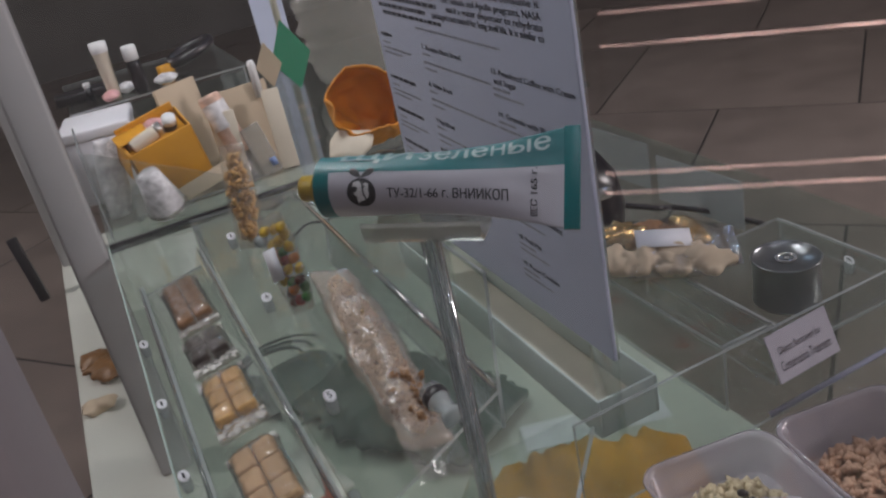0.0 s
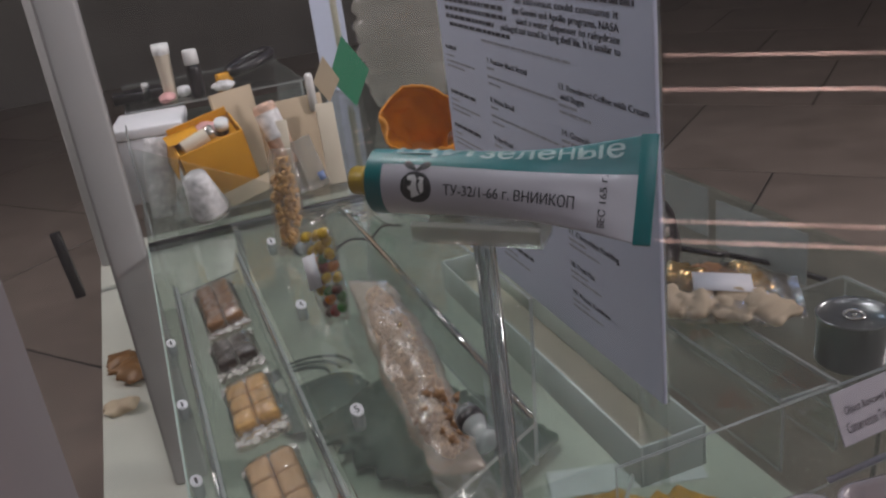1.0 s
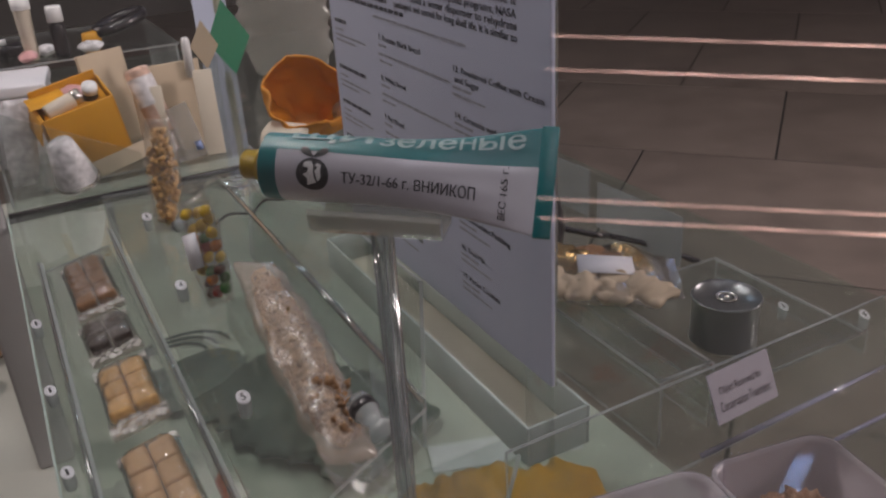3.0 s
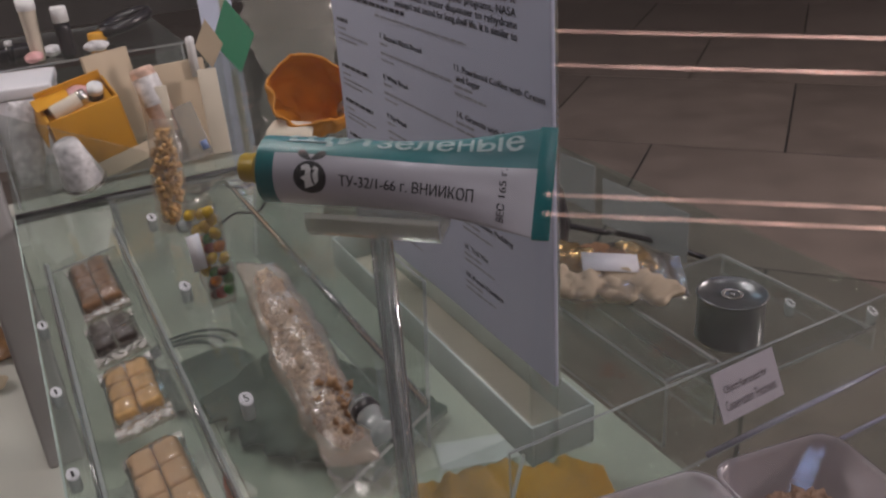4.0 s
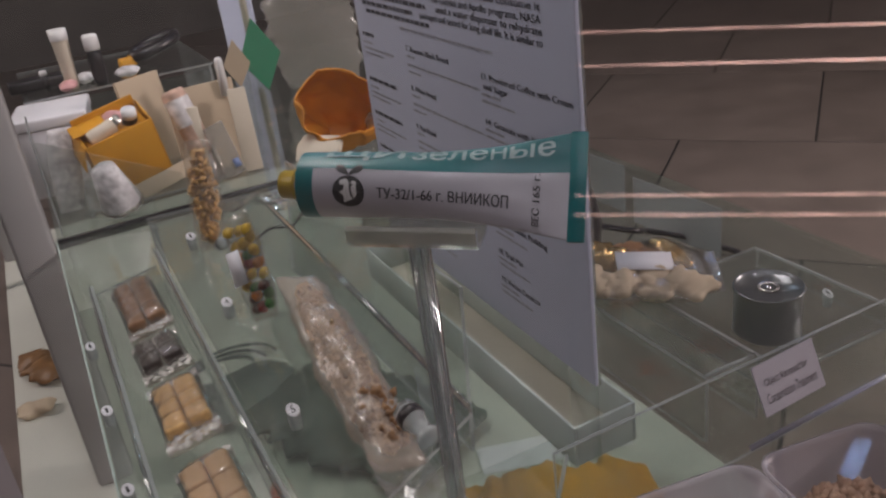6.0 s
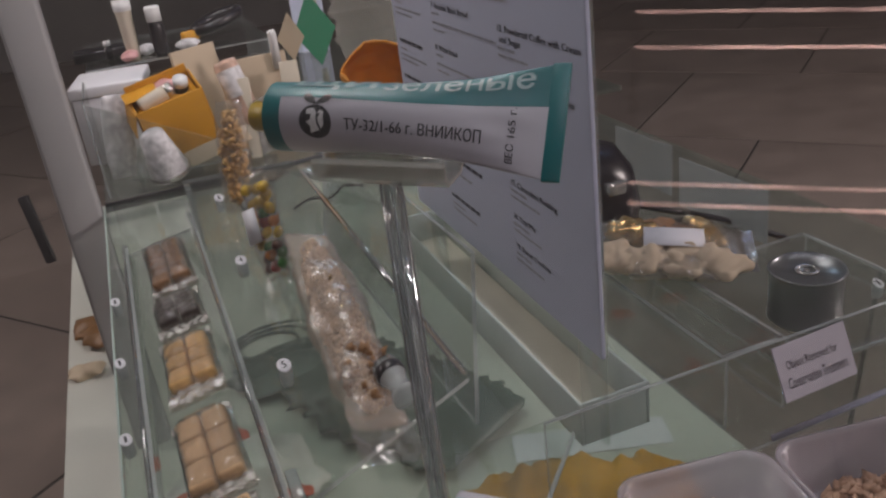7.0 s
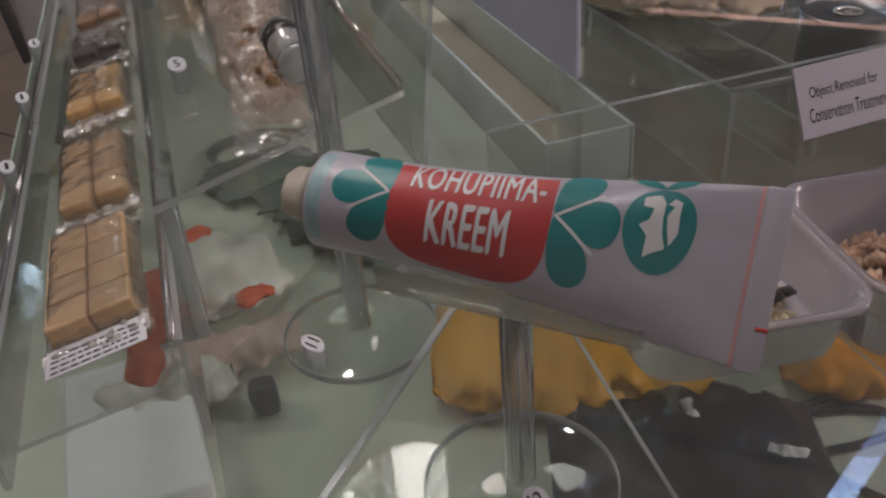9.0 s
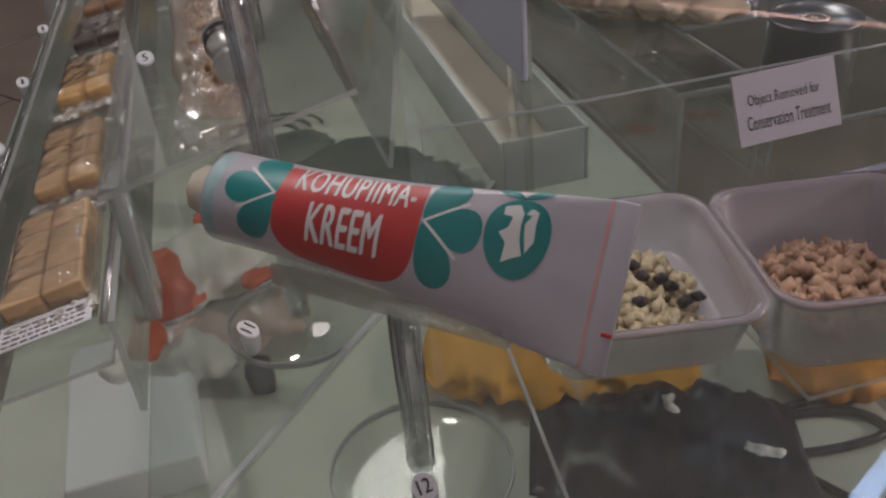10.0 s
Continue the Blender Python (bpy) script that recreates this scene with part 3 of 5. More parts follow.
def print_bars(parent, y0, z, lengths, h, gap, material=TEXT_GREY, x=-0.0004):
    bm = bmesh.new()
    for i, n in enumerate(lengths):
        p, q = y0, z - i * gap
        rnd = random.Random(int(y0 * 1000 + i))
        while p > y0 - n:
            w = min(rnd.uniform(0.005, 0.016), p - (y0 - n) + 0.001)
            vs = [bm.verts.new((x, p, q)), bm.verts.new((x, p - w, q)), bm.verts.new((x, p - w, q + h)), bm.verts.new((x, p, q + h))]
            bm.faces.new(vs)
            p -= w + 0.0018
    return part("print_line", bm, material, parent)


PALE = mat("pale_print", (0.3, 0.3, 0.36), 0.7)
HEAD = 0.0078


def title(words, y0, z, y1):
    """A heading from y0 to y1 on the board's face."""
    flat_text(board, words, HEAD, y0, z - 0.0025, width=y0 - y1)


# the introduction: its readable ends in words, the rest in bars
for z, bars, words, y0 in ((0.3125, 0.36, "", 0), (0.3030, 0.37, "", 0), (0.2935, 0.155, "an astronaut could consume it", 0.215), (0.2840, 0.150, "the Gemini and Apollo programs, NASA", 0.222),
                           (0.2755, 0.155, "used a water dispenser to rehydrate", 0.215), (0.2670, 0.125, "packaged and tested for long shelf life. It is similar to", 0.250)):
    print_bars(board, 0.392, z - 0.0015, [bars], 0.0042, 0.009)
    if words:
        flat_text(board, words, 0.0088, y0, z - 0.0022, width=y0 - 0.042)
print_bars(board, 0.384, 0.2575, [0.152], 0.0038, 0.009)
print_bars(board, 0.300, 0.2490, [0.181], 0.0022, 0.006, PALE)
# first column
for z, wide in ((0.233, 0.030), (0.183, 0.072), (0.144, 0.074), (0.104, 0.070), (0.066, 0.060)):
    print_bars(board, 0.405, z - 0.002, [wide], 0.0040, 0.008)
    print_bars(board, 0.405, z - 0.010, [0.022], 0.0018, 0.005, PALE)
    print_bars(board, 0.405, z - 0.0165, [0.078, 0.052], 0.0022, 0.0055, PALE)
# second column
for z, words, y1 in ((0.231, "7. Russian Black Bread", 0.202), (0.191, "8. White Bread", 0.237), (0.151, "9. Rye Bread", 0.248)):
    title(words, 0.293, z, y1)
    print_bars(board, 0.293, z - 0.0085, [0.020], 0.0020, 0.005, PALE)
    print_bars(board, 0.293, z - 0.0175, [0.146], 0.0024, 0.005, PALE)
    print_bars(board, 0.293, z - 0.0240, [0.028], 0.0018, 0.005, PALE)
for z, wide in ((0.117, 0.080), (0.080, 0.088), (0.036, 0.072)):
    print_bars(board, 0.296, z - 0.002, [wide], 0.0042, 0.008)
    print_bars(board, 0.296, z - 0.0095, [0.035], 0.0020, 0.005, PALE)
    print_bars(board, 0.296, z - 0.0160, [0.060], 0.0022, 0.005, PALE)
# third column
for z, words, y1, more in ((0.228, "13. Powdered Coffee with Cream", 0.009, "and Sugar"), (0.188, "14. Granola with Blueberries", 0.022, ""), (0.096, "17. Chocolate Pudding", 0.059, ""),
                           (0.064, "18. Trail Mix", 0.101, ""), (0.035, "19. Pecan Cookies", 0.078, "")):
    title(words, 0.143, z, y1)
    if more:
        title(more, 0.140, z - 0.0085, 0.099)
    drop = 0.0085 if more else 0.0
    print_bars(board, 0.143, z - drop - 0.0085, [0.030], 0.0022, 0.005, PALE)
    print_bars(board, 0.143, z - drop - 0.0145, [0.052], 0.0022, 0.005, PALE)
for z, wide in ((0.158, 0.080), (0.129, 0.073)):
    print_bars(board, 0.143, z - 0.002, [wide], 0.0044, 0.008)
    print_bars(board, 0.143, z - 0.0095, [0.055], 0.0022, 0.005, PALE)

# feet of the board: clear uprights on the shelf
for y in (0.03, 0.386):
    part("board_foot", box_bm(0.0065, 0.0105, y - 0.02, y + 0.02, -0.102, 0.12, 0.001), ACRYLIC, board)

# floor slabs, laid in courses that run obliquely to the case, each course shifted by half a slab
SLAB = 1.29
turned = Matrix.Rotation(radians(-50.5), 3, "Z")
slab_mesh = mesh_of("floor_slab", box_bm(0.006, SLAB - 0.006, 0.006, SLAB - 0.006, FLOOR_Z - 0.004, FLOOR_Z, 0.002, 1), STONE, smooth=False)
for i in range(-9, 8):
    for j in range(-7, 7):
        corner_at = Vector((3.06, 2.50, 0)) + turned @ Vector(((i + 0.5 * (j % 2)) * SLAB, j * SLAB, 0))
        ends = [corner_at + turned @ Vector((a * SLAB, b * SLAB, 0)) for a in (0, 1) for b in (0, 1)]
        if all(e.x < -3.98 for e in ends) or all(e.x > 8.98 for e in ends) or all(e.y < -3.98 for e in ends) or all(e.y > 9.48 for e in ends):
            continue
        laid = Matrix.Translation(corner_at) @ turned.to_4x4()
        if all(-3.98 < e.x < 8.98 and -3.98 < e.y < 9.48 for e in ends):
            slab = new("floor_slab", slab_mesh)
            slab.parent = floor
            slab.matrix_local = laid
            continue
        bm = bmesh.new()
        bm.from_mesh(slab_mesh)
        bm.transform(laid)
        for at, out in (((-3.98, 0, 0), (-1, 0, 0)), ((8.98, 0, 0), (1, 0, 0)), ((0, -3.98, 0), (0, -1, 0)), ((0, 9.48, 0), (0, 1, 0))):
            bmesh.ops.bisect_plane(bm, geom=bm.verts[:] + bm.edges[:] + bm.faces[:], plane_co=at, plane_no=out, clear_outer=True)
        if bm.faces:
            part("floor_slab", bm, STONE, floor, smooth=False)
        else:
            bm.free()

# ---------------------------------------------------------------- number labels
def number_label(place, height=0.018, words="", turn=8):
    lab = thing("number_label", pose(*place, 0, 0, turn), "small clear acrylic number label with a white top", "label", "number labels")
    bm = lathe_bm([(0, 0), (0.0052, 0), (0.0056, 0.0006), (0.0056, height - 0.0012), (0, height - 0.0012)], n=24)
    for v in bm.verts:
        if v.co.z > height * 0.5:
            v.co.z += v.co.y * 0.5
    part("plug", bm, ACRYLIC_EDGE, lab)
    bm_face = lathe_bm([(0, height - 0.0011), (0.0056, height - 0.0011), (0.0056, height), (0, height)], n=24)
    slant = lambda v: Vector((v.x, v.y, v.z + v.y * 0.5)) if v.z > height * 0.5 else v
    for v in bm_face.verts:
        v.co = slant(v.co)
    face = part("label_face", bm_face, CARD_WHITE, lab, smooth=False)
    if words:
        bm = text_bm(words, 0.008, bold=0.0002)
        w = 0.0062 if len(words) > 1 else 0.0036
        stretch(bm, w, -w / 2, -0.003, 0.006)
        for v in bm.verts:
            v.co = slant(Vector((v.co.x, v.co.y, height + 0.0003)))
        part("lettering", bm, INK, face)
    else:
        bm = box_bm(-0.0012, 0.0012, -0.0028, 0.0028, height + 0.0001, height + 0.0003)
        for v in bm.verts:
            v.co = slant(v.co)
        part("print_mark", bm, INK, face)
    return lab


for y in (0.165, 0.279, 0.408, 0.554, 0.712):
    number_label((-0.243, y, 0.0062))
number_label((-0.103, 0.300, 0.0962), words="5")
number_label((-0.101, 0.527, 0.0962), words="4")
number_label((-0.095, 0.735, 0.0962))
number_label((-0.069, 0.112, 0.0047), 0.015, "11", 62)
number_label((-0.004, -0.026, 0.0047), 0.015, "12")
for x, y in ((0.492, 0.285), (0.548, 0.225), (0.198, 0.025), (0.30, 0.60)):
    number_label((x, y, 0.0), 0.016)

# ---------------------------------------------------------------- tiered acrylic riser
riser = thing("acrylic_riser", pose(0, 0, 0), "clear acrylic tiered riser standing on the glass shelf", "display riser")
part("ledge", box_bm(-0.2505, -0.226, 0.09, 0.86, 0.0, 0.006, 0.0008), ACRYLIC, riser, smooth=False)


def sheet(name, corners, thick, parent, edge=True):
    """A flat clear sheet from its corners, with brighter polished edges."""
    p = [Vector(c) for c in corners]
    nrm = (p[1] - p[0]).cross(p[2] - p[0]).normalized() * thick
    bm = bmesh.new()
    lo = [bm.verts.new(q) for q in p]
    hi = [bm.verts.new(q + nrm) for q in p]
    faces = [bm.faces.new(lo[::-1]), bm.faces.new(hi)]
    n = len(p)
    for k in range(n):
        j = (k + 1) % n
        f = bm.faces.new((lo[k], lo[j], hi[j], hi[k]))
        f.material_index = 1 if edge else 0
    return part(name, bm, [ACRYLIC, ACRYLIC_EDGE], parent, smooth=False)


TRAY_X0, TRAY_X1, TRAY_Y0, TRAY_Y1 = -0.2235, -0.1345, 0.088, 0.865
sheet("tray_floor", [(TRAY_X0, TRAY_Y0, 0.018), (TRAY_X1, TRAY_Y0, 0.034), (TRAY_X1, TRAY_Y1, 0.034), (TRAY_X0, TRAY_Y1, 0.018)], 0.003, riser)
sheet("tray_side", [(TRAY_X0, TRAY_Y0, 0.0), (TRAY_X0, TRAY_Y1, 0.0), (TRAY_X0, TRAY_Y1, 0.034), (TRAY_X0, TRAY_Y0, 0.034)], 0.0035, riser)
sheet("tray_side", [(TRAY_X1 + 0.0035, TRAY_Y0, 0.0), (TRAY_X1 + 0.0035, TRAY_Y1, 0.0), (TRAY_X1 + 0.0035, TRAY_Y1, 0.060), (TRAY_X1 + 0.0035, TRAY_Y0, 0.060)], 0.0035, riser)
part("tray_lip", tube_curve_bm([(TRAY_X1 + 0.002, TRAY_Y0, 0.0605), (TRAY_X1 + 0.002, TRAY_Y1, 0.0605)], 0.0022), ROD, riser)
part("tray_lip", tube_curve_bm([(TRAY_X0 - 0.002, TRAY_Y0, 0.0345), (TRAY_X0 - 0.002, TRAY_Y1, 0.0345)], 0.0022), ROD, riser)
sheet("platform", [(-0.1290, 0.150, 0.0922), (0.024, 0.232, 0.0922), (0.024, 0.875, 0.0922), (-0.1290, 0.895, 0.0922)], 0.004, riser)
sheet("platform_wall", [(0.048, 0.298, 0.0005), (0.034, 0.80, 0.0005), (0.071, 0.86, 0.135), (0.085, 0.360, 0.135)], 0.004, riser)
for x, y in ((-0.124, 0.17), (-0.124, 0.86)):
    part("platform_leg", box_bm(x - 0.004, x + 0.004, y - 0.004, y + 0.03, 0.0, 0.092, 0.001), ACRYLIC_EDGE, riser)
part("back_rail", tube_curve_bm([(0.022, 0.235, 0.100), (0.022, 0.80, 0.100)], 0.0035), ROD, riser)

# clear plate with the oblique polished edge
plate = thing("acrylic_plate", pose(0, 0, 0), "clear acrylic plate with an oblique polished edge", "plate")
bm = prism_bm([(0.140, 0.266), (0.0, 0.2655), (-0.125, 0.125), (-0.125, -0.022), (-0.094, 0.011)], 0.0004, 0.0042)
part("plate_sheet", bm, ACRYLIC, plate, smooth=False)
d = Vector((0.234, 0.255, 0)).normalized() * 0.0016
e = Vector((-d.y, d.x, 0)) * 1.1
a, b = Vector((-0.118, -0.0145, 0)), Vector((0.141, 0.2675, 0))
bm = prism_bm([(q.x, q.y) for q in (a - e, b - e, b + e, a + e)], 0.0045, 0.0062)
part("polished_edge", bm, ACRYLIC_EDGE, plate, smooth=False)
bm = prism_bm([(0.0672, 0.10), (0.0562, -0.04), (0.0578, -0.04), (0.0688, 0.10)], 0.0003, 0.002)
part("polished_edge", bm, ACRYLIC_EDGE, plate, smooth=False)

# ---------------------------------------------------------------- bars of bite-size cubes in clear film
def bite_bm(w, l, h, seed, round_):
    bm = box_bm(-w / 2, w / 2, -l / 2, l / 2, 0, h, min(w, l, h) * round_, 3)
    return lumpy(bm, 0.0008, 130, seed)


def film_bm(w, l, h, seed, flap0, flap1):
    """A crinkled film sleeve over a bar, with flat sealed flaps at both ends."""
    bm = bmesh.new()
    ny, nx = 44, 18
    rows = []
    for j in range(ny + 1):
        y = -l / 2 - flap0 + (l + flap0 + flap1) * j / ny
        inside = min(max((y + l / 2) / 0.008, 0), 1) * min(max((l / 2 - y) / 0.008, 0), 1)
        row = []
        for i in range(nx + 1):
            u = i / nx * 2 - 1
            top = h * (1 - abs(u) ** 6) * inside
            wide = w / 2 * (1.0 + 0.06 * (1 - inside))
            z = 0.0012 + top
            crinkle = 0.0022 * noise.noise(Vector((u * 5, y * 120, seed))) + 0.0012 * noise.noise(Vector((u * 16, y * 260, seed + 4)))
            row.append(bm.verts.new((u * wide, y, z + crinkle * (0.45 + 0.9 * (1 - inside)))))
        rows.append(row)
    for a, b in zip(rows, rows[1:]):
        for i in range(nx):
            bm.faces.new((a[i], a[i + 1], b[i + 1], b[i]))
    return bm


def snack_bar(y0, y1, rows, material, label, round_=0.25, flap=0.014, tint=FILM, height=0.014, printed=False):
    yc, l, w = (y0 + y1) / 2, y1 - y0, 0.047
    tilt = math.degrees(math.atan2(0.016, 0.089))
    m = pose(-0.1735, yc, 0.0302, 0, -tilt, random.Random(int(y0 * 977)).uniform(-2, 2))
    bar = thing("snack_bar", m, label, "food pack", "bars of bite-size cubes")
    for i in range(2):
        for j in range(rows):
            cw, cl = w / 2 - 0.0012, l / rows - 0.0012
            ob = part("bite", bite_bm(cw, cl, height, y0 * 30 + i * 5 + j, round_), material, bar)
            ob.location = ((i - 0.5) * w / 2, -l / 2 + (j + 0.5) * l / rows, 0.0005)
    part("film_sleeve", film_bm(w + 0.007, l + 0.005, height + 0.0042, y0 * 50, flap, flap * 0.7), tint, bar)
    for a, b, q in ((-l / 2 - flap, -l / 2 + 0.001, 1.0), (l / 2 - 0.001, l / 2 + flap * 0.75, 0.9)):
        part("film_flap", lumpy(grid_bm(-w / 2 - 0.004, w / 2 + 0.004, a, b, 26, 10), 0.0035, 190, y0 * 70 + a * 99), SEAL, bar).location = (0, 0, 0.0042)
    part("film_base", box_bm(-w / 2 - 0.003, w / 2 + 0.003, -l / 2 - flap, l / 2 + flap * 0.7, -0.0006, 0.0002), FILM, bar, smooth=False)
    if printed:
        strip = part("label_strip", box_bm(-w / 2 - 0.003, w / 2 + 0.002, -l / 2 - flap - 0.009, -l / 2 - 0.003, 0.004, 0.0048, 0.0002), CARD_WHITE, bar, "white paper label strip with fine print")
        bm = bmesh.new()
        rnd = random.Random(5)
        for row in range(4):
            x = -w / 2
            while x < w / 2 - 0.003:
                q = rnd.uniform(0.0015, 0.005)
                box_bm(x, x + q, -l / 2 - flap - 0.007 + row * 0.0045, -l / 2 - flap - 0.0055 + row * 0.0045, 0.0049, 0.0051, bm=bm)
                x += q + 0.0012
        part("fine_print", bm, TEXT_GREY, strip)
    return bar


snack_bar(0.149, 0.249, 4, BISCUIT, "tan snack bar of eight cubes in clear film with label", 0.10, 0.016, printed=True)
snack_bar(0.284, 0.384, 3, BISCUIT, "tan snack bar of rounded cubes in clear film", 0.30)
snack_bar(0.448, 0.534, 3, BISCUIT_GOLD, "golden brown snack bar in shiny clear film", 0.30, 0.022)
snack_bar(0.586, 0.645, 2, CHOC, "dark brown snack bar in shiny clear film", 0.30, 0.018)
snack_bar(0.696, 0.818, 3, BROWN_BITE, "brown snack bar in clear film with folded end", 0.30, 0.018)

# ---------------------------------------------------------------- long cereal bag with a valve
def pillow_bm(l, w, h, seed, n=40, m=24, rough=0.004):
    """A soft closed bag lying along y, pinched flat at its ends."""
    bm = bmesh.new()
    rings = []
    for j in range(n + 1):
        t = j / n
        k = (math.sin(math.pi * min(max(t, 0.0), 1.0))) ** 0.5
        ring = []
        for i in range(m):
            a = 2 * math.pi * i / m
            x, z = math.cos(a) * w / 2 * (0.72 + 0.28 * k), math.sin(a) * h / 2 * max(k, 0.03)
            q = noise.noise(Vector((x * 45, t * l * 45, z * 45 + seed)))
            f = 1 + q * rough / 0.02
            ring.append(bm.verts.new((x * f, (t - 0.5) * l, z * f)))
        rings.append(ring)
    for a, b in zip(rings, rings[1:]):
        for i in range(m):
            j = (i + 1) % m
            bm.faces.new((a[i], a[j], b[j], b[i]))
    bm.faces.new(rings[0][::-1])
    bm.faces.new(rings[-1])
    return bm


def flakes_bm(count, l, w, h, size, seed, power=0.5):
    """Many small crumbs heaped inside an oval."""
    bm = bmesh.new()
    rnd = random.Random(seed)
    verts, faces = [], []
    for k in range(count):
        t, a, r = rnd.uniform(0.04, 0.96), rnd.uniform(0, 2 * math.pi), rnd.random() ** 0.35
        q = math.sin(math.pi * t) ** power
        c = Vector((math.cos(a) * w / 2 * q * r, (t - 0.5) * l, math.sin(a) * h / 2 * q * r))
        s = size * rnd.uniform(0.6, 1.3)
        rot = Euler((rnd.uniform(0, 6), rnd.uniform(0, 6), rnd.uniform(0, 6))).to_matrix()
        base = len(verts)
        for p in ((1, 0, 0), (-1, 0, 0), (0, 0.8, 0), (0, -0.8, 0), (0, 0, 0.5), (0, 0, -0.5)):
            verts.append(c + rot @ (Vector(p) * s))
        for f in ((0, 2, 4), (2, 1, 4), (1, 3, 4), (3, 0, 4), (2, 0, 5), (1, 2, 5), (3, 1, 5), (0, 3, 5)):
            faces.append([base + i for i in f])
    me = bpy.data.meshes.new("crumbs")
    me.from_pydata(verts, [], faces)
    bm.from_mesh(me)
    bpy.data.meshes.remove(me)
    return bm


A, B = Vector((-0.060, 0.186, 0.120)), Vector((-0.046, 0.425, 0.160))
y = (B - A).normalized()
x = Vector((1, 0, -0.25))
x = (x - y * x.dot(y)).normalized()
bagm = Matrix((x, y, x.cross(y))).transposed().to_4x4()
bagm.translation = (A + B) / 2
bag = thing("cereal_bag", bagm, "long clear bag of pale cereal and dried fruit with valve", "food pack")
part("film", lumpy(pillow_bm(0.262, 0.050, 0.039, 3.0, 60, 36, rough=0.0020), 0.005, 42), FOGGY, bag)
part("cereal", flakes_bm(3600, 0.240, 0.036, 0.031, 0.0030, 4), CEREAL, bag, "pale brown puffed cereal crumbs")
part("dried_fruit", flakes_bm(150, 0.075, 0.040, 0.034, 0.0050, 6), FRUIT_BROWN, bag, "dark brown dried fruit pieces").location = (0.004, -0.074, 0.002)
# Metallic flakes imitate golden glints among the cereal.
part("golden_flakes", flakes_bm(160, 0.15, 0.036, 0.033, 0.0036, 7), FOIL, bag, "golden metallic flakes that stand for glints in the bag").location = (0.0, 0.035, 0.001)
valve = part("valve", lathe_bm([(0, 0), (0.0092, 0), (0.0092, 0.014), (0.0074, 0.017), (0.0074, 0.028), (0.0095, 0.030), (0.0095, 0.036), (0, 0.036)], n=28), ACRYLIC_EDGE, bag, "clear plastic filling valve")
valve.matrix_local = bagm.inverted() @ pose(-0.050, 0.182, 0.160, 100, 0, 6)
part("valve_ring", lathe_bm([(0.0094, 0.005), (0.0100, 0.0055), (0.0100, 0.0125), (0.0094, 0.013)], n=28), DARK_PLASTIC, valve, "black valve ring")
part("end_flap", lumpy(grid_bm(-0.022, 0.022, -0.165, -0.122, 14, 12), 0.006, 60), FILM, bag)
block = solid("acrylic_block", box_bm(-0.078, -0.022, 0.34, 0.44, 0.0965, 0.1300, 0.002), ACRYLIC, pose(0, 0, 0), "clear acrylic support block under the cereal bag", "display riser", smooth=False)


# ---------------------------------------------------------------- candy pack and nut pack, leaning
def leaning(place, lean, turn):
    return pose(*place, lean, -24 if turn < -45 else 0, turn)


candy = thing("candy_pack", leaning((-0.070, 0.497, 0.0965), -20, -50), "clear pack of coated candies in red yellow and green", "food pack")
rnd = random.Random(11)
for j in range(8):
    for i in range(3):
        bm = lathe_bm([(0, -0.0045), (0.0045, -0.0038), (0.0072, 0), (0.0045, 0.0038), (0, 0.0045)], n=14)
        c = CANDY[0] if j > 5 else CANDY[rnd.randrange(5)]
        ob = part("candy", bm, c, candy)
        ob.matrix_local = pose((i - 1) * 0.0118 + rnd.uniform(-0.002, 0.002), rnd.uniform(-0.002, 0.002), 0.012 + j * 0.0118 + rnd.uniform(-0.003, 0.003), rnd.uniform(30, 110), rnd.uniform(-40, 40), 0)
bm = pillow_bm(0.112, 0.046, 0.014, 8)
bmesh.ops.rotate(bm, verts=bm.verts, cent=(0, 0, 0), matrix=Matrix.Rotation(radians(90), 3, "X"))
bmesh.ops.translate(bm, verts=bm.verts, vec=(0, 0, 0.056))
part("film", bm, FILM, candy)
part("paper_label", box_bm(-0.020, -0.001, -0.0092, -0.0086, 0.040, 0.076), CARD_WHITE, candy, "white paper label")

nut = thing("nut_pack", leaning((-0.075, 0.715, 0.0965), -18, -25), "slim vacuum pack of golden brown nuts with black valve", "food pack")
part("nut_crumbs", flakes_bm(300, 0.118, 0.032, 0.018, 0.0058, 12), BISCUIT_GOLD, nut, "golden nut crumbs").matrix_local = pose(0, 0, 0.067, 90, 0, 0)
for k in range(14):
    t = k / 14
    bm = lumpy(pillow_bm(0.016, 0.012, 0.010, k, 10, 10), 0.0015, 150, k)
    ob = part("nut", bm, (FOIL, BEIGE, BISCUIT_GOLD)[k % 3], nut)
    ob.matrix_local = pose(rnd.uniform(-0.011, 0.011) * (1 - 0.5 * abs(2 * t - 1)), rnd.uniform(-0.004, 0.004), 0.012 + t * 0.105, rnd.uniform(0, 180), rnd.uniform(0, 180), 0)
bm = pillow_bm(0.135, 0.040, 0.020, 9)
bmesh.ops.rotate(bm, verts=bm.verts, cent=(0, 0, 0), matrix=Matrix.Rotation(radians(90), 3, "X"))
bmesh.ops.translate(bm, verts=bm.verts, vec=(0, 0, 0.067))
part("film", bm, FILM, nut)
cap = part("valve", lathe_bm([(0, 0), (0.0075, 0), (0.0075, 0.020), (0, 0.020)], n=20), ACRYLIC_EDGE, nut)
cap.matrix_local = pose(0.012, -0.012, 0.006, 80, 0, 30)
part("valve_ring", lathe_bm([(0.0077, 0.010), (0.0082, 0.010), (0.0082, 0.0165), (0.0077, 0.0165)], n=20), DARK_PLASTIC, cap, "black valve ring")

